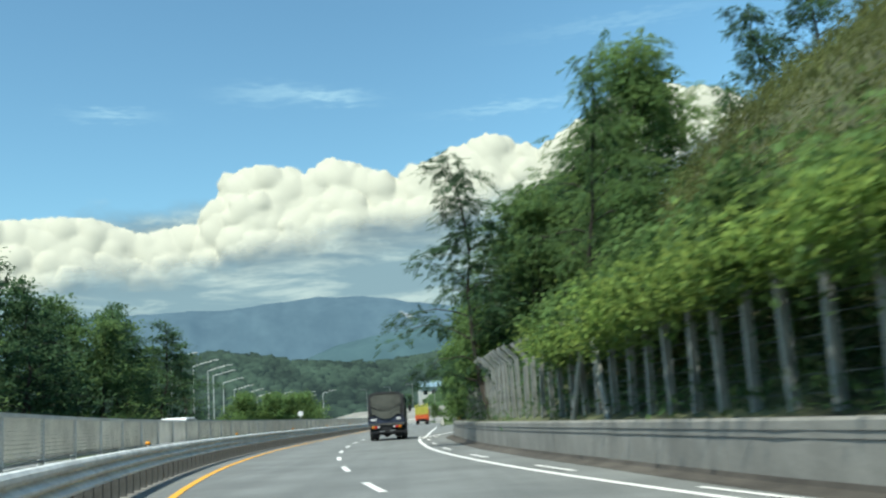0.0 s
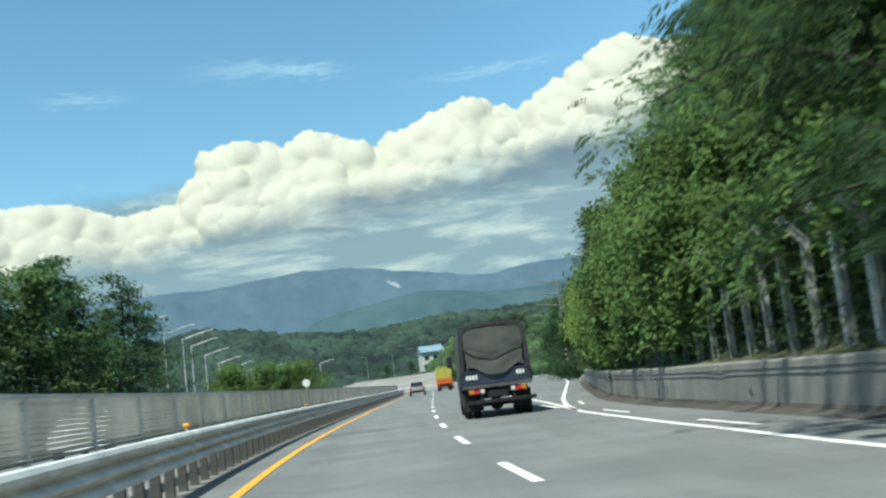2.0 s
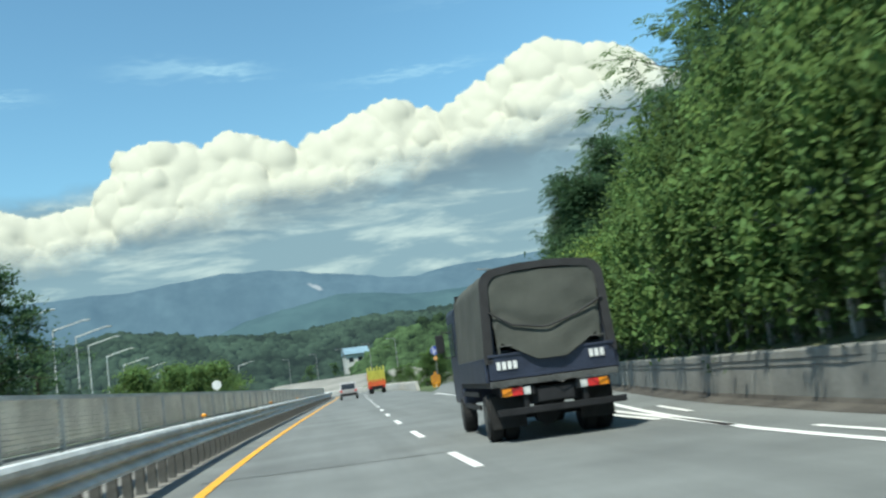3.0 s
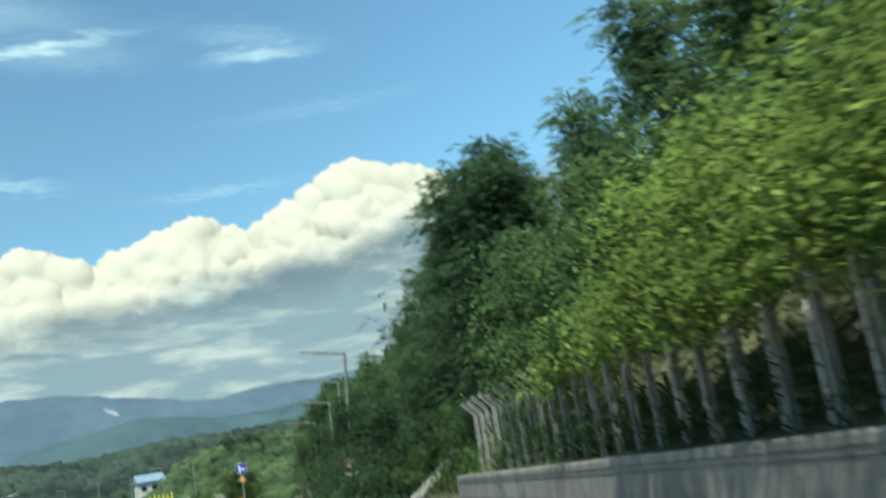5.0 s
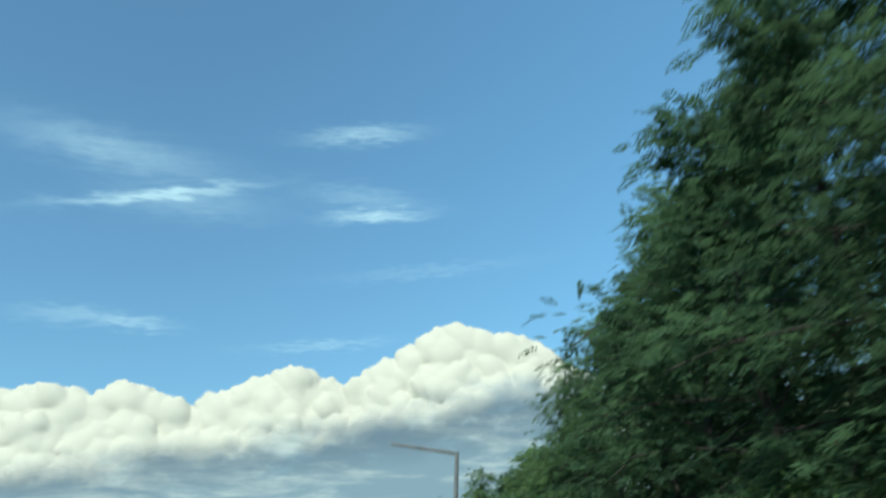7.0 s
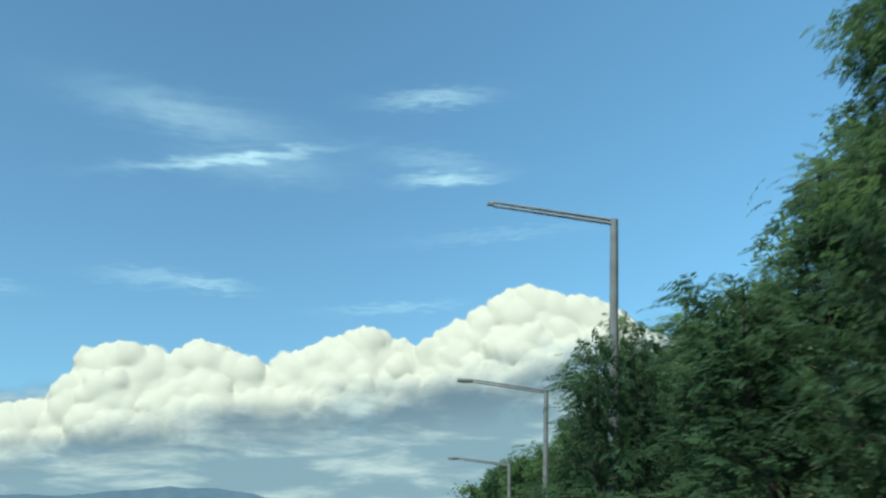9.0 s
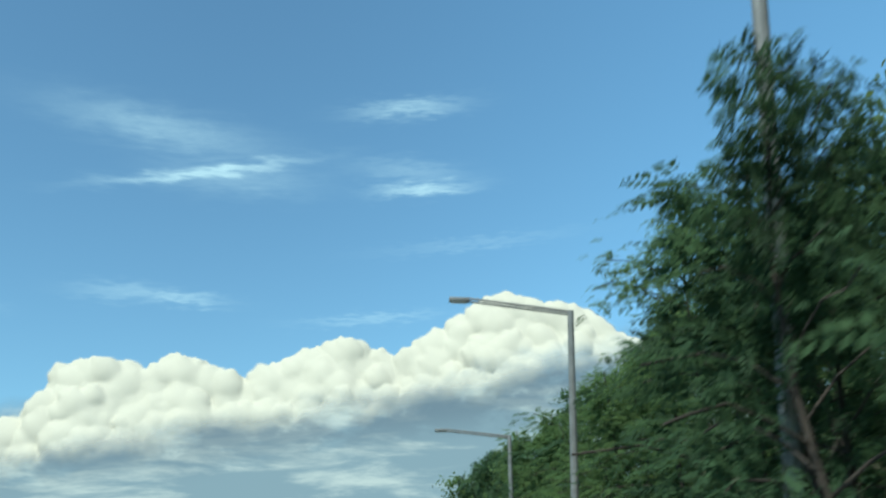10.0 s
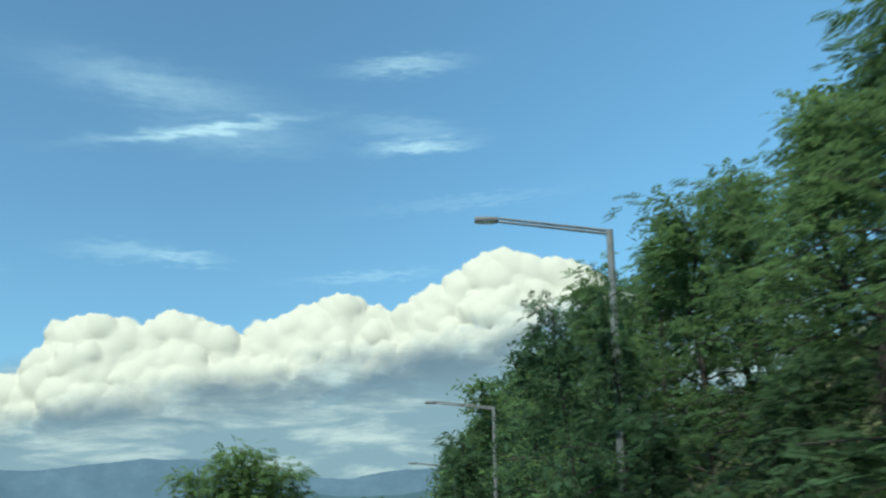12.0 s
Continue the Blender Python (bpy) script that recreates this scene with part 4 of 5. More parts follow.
leaf_cover("bank_foot_shrubs", "light green shrubs and grass at the foot of the bank", (
    (104, 120, 7.0, 8.8, 0.6, 3.2, 560, 22, True), (125, 142, 6.2, 7.6, 0.3, 2.0, 460, 20, True)), 0.16, LEAF_MID, 37, 0.45, "shrubs")
leaf_cover("hanging_foliage", "dark green foliage leaning over the fence tops", (
    (87, 101, 5.9, 8.4, 2.9, 6.4, 620, 20, False),), 0.19, LEAF, 36, 0.6)
# dark leaves added to darken the space behind the fence posts
leaf_cover("fence_undergrowth", "dark green leaf backing added behind the rockfall fence", (
    (2, 54, 7.0, 8.2, 0.9, 3.0, 900, 18, False),), 0.17, LEAF_DARK, 38, 0.5, "undergrowth")
leaf_cover("bank_scrub", "mixed grass and scrub covering the bank", (
    (-12, 60, 7.2, 14, 0, 1.0, 900, 12, True), (60, 130, 7.4, 12, 0, 1.2, 700, 12, True), (98, 215, 6.4, 10.5, 0, 1.6, 1700, 14, True)), 0.25, LEAF, 33, 0.4, "scrub")
leaf_cover("wall_weeds", "weeds and grass tufts along the top of the wall", (
    (-6, 103, 6.5, 7.3, 0.85, 1.45, 650, 12, False), (60, 103, 6.4, 7.2, 0.9, 1.9, 420, 14, False)), 0.22, LEAF, 34, 0.25, "weeds")
leaf_cover("slope_grass", "sunlit olive grass and low scrub on the open slope", (
    (-12, 42, 7.6, 20, 0, 0.9, 4300, 11, True),), 0.30, LEAF_OLIVE, 35, 0.22, "grass")


def plant_slope_top():
    rng = random.Random(12)
    for s, o, top, kind, wide in ((30.6, 9.2, 12.8, "airy", 0.75), (26.5, 9.4, 7.6, "sunny", 0.9), (35, 12.0, 11.8, "sunny", 1.0), (21, 8.8, 5.6, "light", 0.9), (14.5, 8.8, 5.2, "light", 0.9), (9, 9.0, 5.4, "sunny", 1.0)):
        z = hill_z(s, o) - 0.3
        p = WAY.at(s, bank_off(s, o), z)
        plant(kind, p.x, p.y, z, top - z, rng.uniform(0, 6.28), wide)
    for s, o, h in ((16, 34, 8), (24, 32, 8), (43, 15, 9), (47, 16, 10), (31, 31, 8), (38, 25, 8.5)):
        z = hill_z(s, o) - 0.3
        p = WAY.at(s, o, z)
        plant("sunny", p.x, p.y, z, h, rng.uniform(0, 6.28), 1.1)


plant_slope_top()

# ---------------------------------------------------------------- walls, rails and fences


def right_wall():
    w = tagged(empty("wall_right"), "low weathered grey concrete retaining wall with stained panels", "wall", kind="structure")
    shift = lambda s, o, z: (o + wall_off(s) - 6.0, z)
    for k in range(29):
        s0 = -44 + 5.28 * k
        strip("panel", WAY, s0, s0 + 5.26, [(6.0, -0.05), (6.0, 0.835), (6.025, 0.87), (6.335, 0.87), (6.36, 0.835), (6.36, -0.05)], CONCRETE, 1.3, w, closed=True, jitter=shift)
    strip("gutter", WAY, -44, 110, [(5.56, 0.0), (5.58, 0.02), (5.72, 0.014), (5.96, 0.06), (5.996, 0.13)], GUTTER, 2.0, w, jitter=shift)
    for z in (0.62, 0.72):
        strip("conduit", WAY, -44, 108.9, [(5.998, z - 0.008), (5.984, z), (5.998, z + 0.008)], STEEL_DARK, 2.0, w, closed=True, jitter=shift)


right_wall()


def guard_rail():
    rail = empty("guard_rail")
    tagged(rail, "galvanised three-wave guard rail on closely set posts", "guard rail")
    beam = strip("beam", MAIN, -45, 260, [(-0.96, 0.40), (-0.86, 0.43), (-0.86, 0.47), (-0.97, 0.55), (-0.97, 0.57), (-0.86, 0.61), (-0.86, 0.64), (-0.97, 0.71), (-0.97, 0.73), (-0.86, 0.775), (-0.86, 0.82), (-0.89, 0.865), (-0.93, 0.88), (-0.97, 0.865), (-1.01, 0.80), (-1.01, 0.40)], STEEL, 2.0, rail, closed=True)
    post = None
    for k in range(-30, 190):
        m = MAIN.spot(k * 1.0, -1.07)
        if post is None:
            post = part("post", boxes((-0.07, 0.07, -0.06, 0.06, -0.05, 0.78), bevel=0.012), STEEL_DARK, rail)
            post.matrix_basis = m
        else:
            o = post.copy()
            scene.collection.objects.link(o)
            o.matrix_basis = m


guard_rail()


def louvre_fence():
    f = empty("louvre_fence")
    tagged(f, "grey louvred glare fence with a pale top rail on the median", "fence")
    strip("lower_beam", MAIN, -45, 260, [(-2.020, 0.42), (-1.960, 0.46), (-2.020, 0.52), (-1.960, 0.60), (-2.020, 0.66), (-1.960, 0.72), (-2.020, 0.76), (-2.050, 0.76), (-2.050, 0.42)], STEEL, 2.0, f, closed=True)
    strip("top_rail", MAIN, -45, 260, [(-2.060, 1.52), (-2.060, 1.575), (-1.940, 1.575), (-1.940, 1.52)], PALE_PAINT, 2.0, f, closed=True)
    strip("bottom_rail", MAIN, -45, 260, [(-2.040, 0.80), (-2.040, 0.84), (-1.950, 0.84), (-1.950, 0.80)], STEEL_DULL, 2.0, f, closed=True)
    for k in range(10):
        z = 0.855 + 0.066 * k
        strip("slat", MAIN, -45, 260, [(-2.020, z), (-1.970, z + 0.062), (-1.965, z + 0.062), (-2.015, z)], LOUVRE, 2.0, f, closed=True)
    post = None
    for k in range(-12, 80):
        m = MAIN.spot(0.42 + k * 2.95, -2.0)
        if post is None:
            bm = boxes((-0.055, 0.055, -0.05, 0.05, 0.78, 1.55), (-0.05, 0.05, -0.04, 0.04, -0.05, 0.79), bevel=0.01)
            post = part("post", bm, PALE_PAINT, f)
            post.matrix_basis = m
        else:
            o = post.copy()
            scene.collection.objects.link(o)
            o.matrix_basis = m


louvre_fence()


def rock_fence():
    f = empty("rockfall_fence")
    tagged(f, "tall rockfall fence with cranked weathered steel posts above the wall", "fence")
    first = slim = None
    rng = random.Random(3)
    for k in range(-20, 79):
        s = 11.7 + 1.22 * k
        m = WAY.spot(s, wall_off(s) + 0.62, 0.85)
        if first is None:
            w, d, e = 0.066, 0.06, 0.011      # H section swept up and over the crank
            out = [(-w, -d), (-w + 2 * e, -d), (-w + 2 * e, -e), (w - 2 * e, -e), (w - 2 * e, -d), (w, -d), (w, d), (w - 2 * e, d), (w - 2 * e, e), (-w + 2 * e, e), (-w + 2 * e, d), (-w, d)]
            bm = bmesh.new()
            rings = []
            for cx, cz, lean in ((0, -0.3, 0), (0, 1.96, 0.35), (-0.40, 2.38, 0.785)):
                rings.append([bm.verts.new((cx + x * math.cos(lean), y, cz + x * math.sin(lean))) for x, y in out])
            for ra, rb in zip(rings, rings[1:]):
                for q in range(12):
                    bm.faces.new((ra[q], ra[(q + 1) % 12], rb[(q + 1) % 12], rb[q]))
            bm.faces.new(rings[-1])
            first = o = part("post", bm, STEEL_DULL, f)
            slim = part("slim_post", tube(bmesh.new(), (0, 0, -0.3), (0, 0, 2.05), 0.03, n=6), STEEL, f)
            p = slim
        else:
            o = first.copy()
            scene.collection.objects.link(o)
            if s > 42:
                p = slim.copy()
                scene.collection.objects.link(p)
        o.matrix_basis = m @ pose(0, 0, rng.uniform(-0.05, 0.05), rng.uniform(-1.5, 1.5), rng.uniform(-1.2, 1.2), 0)
        if s > 42 or k == -20:
            p.matrix_basis = WAY.spot(s + 0.55, wall_off(s) + 0.75, 0.85)
    for a, b in ((21.3, 22.6), (24.4, 23.0)):
        bm = bmesh.new()
        tube(bm, WAY.at(a, wall_off(a) + 0.4, 0.8), WAY.at(b, wall_off(b) + 0.5, 3.1), 0.07, n=8)
        part("brace", bm, STEEL_DULL, f)
    for z in (1.15, 1.4, 1.65, 1.9, 2.15, 2.4, 2.65):
        strip("wire", WAY, -12, 106.5, [(6.70, z), (6.715, z), (6.7075, z + 0.013)], STEEL_DARK, 2.0, f, closed=True, jitter=lambda s, o, z: (o + wall_off(s) - 6.0, z))


rock_fence()

# ---------------------------------------------------------------- lamps and signs


def street_lamp(name, h, arm, head, rise=0.02, r=0.14, paint=POLE):
    """A pole with one straight arm towards -x; the head sits at its end."""
    root = empty(name)
    part("pole", tubes([(0, 0, -0.2), (0, 0, h * 0.5), (0, 0, h)], [r, r * 0.88, r * 0.72], 10), paint, root, smooth=False)
    part("base_plate", boxes((-0.2, 0.2, -0.2, 0.2, -0.05, 0.03), bevel=0.01), paint, root)
    bm = bmesh.new()
    for z in (-0.03, -0.13):
        tube(bm, (0.06, 0, h + z), (-arm, 0, h + z + rise * arm), 0.045, 0.035, 8)
    part("arm", bm, paint, root)
    if head:
        bm = bmesh.new()
        box(bm, -arm - 0.62, -arm + 0.05, -0.15, 0.15, h - 0.16 + rise * arm, h - 0.02 + rise * arm, bevel=0.05)
        hd = part("lamp_head", bm, paint, root)
        part("lens", boxes((-arm - 0.55, -arm - 0.06, -0.11, 0.11, h - 0.185 + rise * arm, h - 0.155 + rise * arm), bevel=0.01), LENS_CLEAR, hd)
    else:
        hd = part("lamp_head", boxes((-arm - 0.14, -arm + 0.02, -0.06, 0.06, h - 0.12 + rise * arm, h - 0.03 + rise * arm), bevel=0.015), paint, root)
    return root


def lamps():
    a = tagged(street_lamp("street_lamp", 10.8, 3.1, False, 0.11), "tall grey street lamp with a slim double-tube arm", "street lamp", "lamps beside the ramp")
    a.matrix_basis = pose(18.65, 110.2, 0, 2.6, 4, -9)
    b = tagged(street_lamp("street_lamp", 10.8, 3.3, True, 0.11), "tall grey street lamp with a flat rectangular head", "street lamp", "lamps beside the ramp")
    b.matrix_basis = pose(22.25, 130.4, 0, 2.6, 3.2, -8)
    for x, y in ((26.1, 152.0), (29.6, 182.5), (33, 212)):
        copy_thing(b, pose(x - 0.35, y + 0.5, 0, 2.6, 2, -7))
    for x, y, top in ((-27.2, 105.6, 11.0), (-25.6, 112, 10.3), (-24.2, 115.2, 9.7), (-26.2, 129.9, 9.7), (-28, 148.6, 9.3), (-28.1, 160.2, 8.4), (-30, 188, 8.6), (-30.5, 205, 8.2), (-27, 214, 8.4), (-29, 236, 8.6), (-24, 240, 9.0), (-20, 258, 9.6), (-27, 275, 9.0)):
        lamp = tagged(street_lamp("street_lamp", top, 3.0, True, 0.24, 0.11, PALE_POLE), "slender pale street lamp with rising arm beyond the opposite carriageway", "street lamp", "lamps beyond the opposite carriageway")
        lamp.matrix_basis = pose(x, y, 0, 0, 0, 180 - 3)


lamps()

# ---------------------------------------------------------------- signs and reflectors


def plate(name, outline, y, thick, mat, parent, label=""):
    """A flat plate in the x-z plane with its face towards -y."""
    bm = bmesh.new()
    f = bm.faces.new([bm.verts.new((x, y, z)) for x, z in outline])
    r = bmesh.ops.extrude_face_region(bm, geom=[f])
    bmesh.ops.translate(bm, verts=[v for v in r["geom"] if isinstance(v, bmesh.types.BMVert)], vec=(0, thick, 0))
    return part(name, bm, mat, parent, label)


def disc(r, n=40, cx=0.0, cz=0.0):
    return [(cx + r * math.cos(2 * math.pi * k / n), cz + r * math.sin(2 * math.pi * k / n)) for k in range(n)]


def writing(name, text, size, mat, parent, m, label=""):
    cu = bpy.data.curves.new(name, "FONT")
    cu.body, cu.size, cu.align_x, cu.align_y, cu.extrude = text, size, "CENTER", "CENTER", 0.002
    tmp = new(name, cu)
    me = bpy.data.meshes.new_from_object(tmp.evaluated_get(bpy.context.evaluated_depsgraph_get()))
    bpy.data.objects.remove(tmp)
    me.materials.clear()
    me.materials.append(mat)
    ob = new(name, me)
    ob.parent, ob.matrix_basis = parent, m
    if label:
        ob["label"] = label
    return ob


def direction_sign():
    t = tagged(empty("direction_sign", pose(12.8, 127.7, 0, 0, 0, -6)), "round blue sign with white arrows above nine amber reflectors", "road sign")
    part("pole", tube(bmesh.new(), (0, 0.06, -0.1), (0, 0.06, 4.6), 0.045, n=12), STEEL_DULL, t)
    face = plate("disc", disc(0.505, cz=4.15), 0, 0.02, SIGN_BLUE, t, "blue disc")
    part("rim", tubes([(0.505 * math.cos(a), 0.008, 4.15 + 0.505 * math.sin(a)) for a in np.linspace(0, 2 * math.pi, 41)], [0.012] * 41, 6), SIGN_WHITE, t)
    z = 4.15
    plate("arrow", [(-0.21, z - 0.38), (-0.09, z - 0.38), (-0.09, z - 0.20), (0.0, z - 0.115), (0.13, z - 0.115), (0.13, z - 0.21), (0.34, z - 0.05), (0.13, z + 0.11), (0.13, z + 0.015), (-0.02, z + 0.0), (-0.09, z - 0.03), (-0.09, z + 0.19), (-0.03, z + 0.19), (-0.15, z + 0.40), (-0.27, z + 0.19), (-0.21, z + 0.19)], -0.006, 0.005, SIGN_WHITE, face, "white double arrow")
    dz = 3.25
    dia = plate("diamond", [(0, dz - 0.31), (0.31, dz), (0, dz + 0.31), (-0.31, dz)], 0, 0.02, SIGN_GREY, t, "grey diamond plate")
    for i in range(-1, 2):
        for k in range(-1, 2):
            plate("reflector", disc(0.064, 16, (i - k) * 0.099, dz + (i + k) * 0.099), -0.012, 0.011, SIGN_AMBER, dia, "round amber reflector")
    b = tagged(empty("chevron_board", pose(12.3, 125.6, 0, 0, 0, -4)), "amber board with dark chevrons on a drum at the gore", "road sign")
    part("drum", tube(bmesh.new(), (0, 0.45, 0), (0, 0.45, 0.95), 0.42, 0.40, 20), SIGN_AMBER, b)
    plate("board", [(-0.5, 0.35), (0.5, 0.35), (0.5, 1.2), (0.0, 1.75), (-0.5, 1.2)], 0, 0.025, SIGN_AMBER, b)
    for k in range(4):
        zz = 0.42 + 0.28 * k
        plate("chevron", [(-0.42, zz), (0, zz + 0.24), (0.42, zz), (0.42, zz + 0.11), (0, zz + 0.35), (-0.42, zz + 0.11)], -0.006, 0.005, SIGN_BLACK, b)
    part("post", tube(bmesh.new(), (0, 0.04, -0.1), (0, 0.04, 1.3), 0.03, n=8), STEEL, b)


direction_sign()


def speed_sign():
    t = tagged(empty("speed_limit_sign", pose(20.88, 120.0, 0, 0, -2, -12)), "round white speed limit sign with red ring and lower plate", "road sign")
    part("pole", tube(bmesh.new(), (0.08, 0.06, -0.2), (0.08, 0.06, 3.45), 0.045, n=12), STEEL, t)
    z = 3.04
    face = plate("disc", disc(0.50, cz=z), 0, 0.02, SIGN_WHITE, t, "white disc")
    bm = bmesh.new()
    n = 48
    ring = [[bm.verts.new((r * math.cos(2 * math.pi * k / n), -0.006, z + r * math.sin(2 * math.pi * k / n))) for k in range(n)] for r in (0.395, 0.485)]
    for k in range(n):
        bm.faces.new((ring[0][k], ring[0][(k + 1) % n], ring[1][(k + 1) % n], ring[1][k]))
    part("ring", bm, SIGN_RED, face, "red ring")
    writing("numerals", "40", 0.50, SIGN_BLACK, face, pose(0, -0.008, z - 0.01, 90, 0, 0), "black numerals 40")
    tilt = Matrix.Translation((0.02, 0, z - 0.84)) @ Matrix.Rotation(radians(-9), 4, "Y")
    pl = plate("lower_plate", [(-0.52, -0.19), (0.52, -0.19), (0.52, 0.19), (-0.52, 0.19)], 0, 0.015, SIGN_WHITE, t, "white rectangular plate with black writing")
    pl.matrix_basis = tilt
    writing("plate_writing", "여기부터 500m", 0.185, SIGN_BLACK, pl, pose(0, -0.006, 0, 90, 0, 0))


speed_sign()


def median_markers():
    a = tagged(empty("median_marker", MAIN.spot(6.5, -1.45, 0)), "small amber reflector on a short post in the median", "reflector", "median reflectors")
    part("post", tube(bmesh.new(), (0, 0, -0.02), (0, 0, 0.89), 0.02, n=8), STEEL, a)
    bm = bmesh.new()
    bmesh.ops.create_uvsphere(bm, u_segments=14, v_segments=8, radius=0.06, matrix=Matrix.Translation((0, 0, 0.93)) @ Matrix.Diagonal((1.2, 0.5, 0.85, 1)))
    part("reflector", bm, SIGN_AMBER, a, smooth=True)
    for s in (27.6, 48.8, 71, 93, 115):
        copy_thing(a, MAIN.spot(s, -1.45, 0))
    m = tagged(empty("round_sign", pose(-6.0, 67, 0, 0, 0, 0)), "back of a small pale round sign on a thin post", "road sign")
    part("post", tube(bmesh.new(), (0, 0, -0.1), (0, 0, 2.3), 0.03, n=8), STEEL, m)
    plate("disc", disc(0.26, cz=2.25), -0.04, 0.01, SIGN_WHITE, m)


median_markers()


def chute():
    t = tagged(empty("drainage_chute", WAY.spot(123, 5.4, 0)), "sloping pale concrete drainage chute at the end of the wall", "chute")
    bm = bmesh.new()
    prof = [(0, 0), (3.2, 2.5), (3.2, 2.2), (0.4, 0.0)]
    for y0, y1 in ((-0.7, -0.5), (0.5, 0.7)):
        fs = []
        for y in (y0, y1):
            fs.append([bm.verts.new((x, y, z + 0.12)) for x, z in prof])
        bm.faces.new(fs[0])
        bm.faces.new(fs[1][::-1])
        for k in range(4):
            bm.faces.new((fs[0][k], fs[0][(k + 1) % 4], fs[1][(k + 1) % 4], fs[1][k]))
    part("kerb", bm, CONCRETE_PALE, t)
    part("channel", boxes((-0.1, 0.3, -0.5, 0.5, -0.1, 0.1)), CONCRETE_PALE, t)
    bm = bmesh.new()
    q = [bm.verts.new(v) for v in ((0.0, -0.5, 0.06), (0, 0.5, 0.06), (3.2, 0.5, 2.5), (3.2, -0.5, 2.5), (0.4, -0.5, -0.05), (0.4, 0.5, -0.05), (3.2, 0.5, 2.2), (3.2, -0.5, 2.2))]
    for f in ((0, 1, 2, 3), (4, 5, 6, 7), (0, 3, 7, 4), (1, 2, 6, 5), (0, 1, 5, 4), (3, 2, 6, 7)):
        bm.faces.new([q[i] for i in f])
    part("bed", bm, CONCRETE_PALE, t)


chute()

# ---------------------------------------------------------------- vehicles


def wheel(parent, x, y, r, w, dual=False):
    bm = bmesh.new()
    for k in range(2 if dual else 1):
        cx = x - math.copysign(k * (w + 0.03), x)
        bmesh.ops.create_cone(bm, cap_ends=True, segments=28, radius1=r, radius2=r, depth=w, matrix=Matrix.Translation((cx, y, r)) @ Matrix.Rotation(math.pi / 2, 4, "Y"))
    es = [e for e in bm.edges if e.calc_face_angle(0) > 1.0]
    bmesh.ops.bevel(bm, geom=es, offset=0.035, segments=2, affect="EDGES")
    wh = part("wheel", bm, RUBBER, parent)
    bm = bmesh.new()
    xo = x + math.copysign(w / 2, x)
    bmesh.ops.create_cone(bm, cap_ends=True, segments=20, radius1=r * 0.55, radius2=r * 0.5, depth=0.03, matrix=Matrix.Translation((xo, y, r)) @ Matrix.Rotation(math.pi / 2, 4, "Y"))
    part("rim", bm, STEEL_DARK, wh)


def arch(hw, z0, z1, rr, n=6, bow=0.05):
    """The outline of the cover seen from behind, left foot to right foot."""
    pts = [(-hw, z0)]
    for k in range(n + 1):
        a = math.pi - k * math.pi / 2 / n
        pts.append((-hw + 0.06 + rr + rr * math.cos(a), z1 - bow - rr + rr * math.sin(a)))
    pts.append((-hw * 0.4, z1 - 0.012))
    pts.append((0, z1))
    return pts + [(-x, z) for x, z in reversed(pts[:-1])]


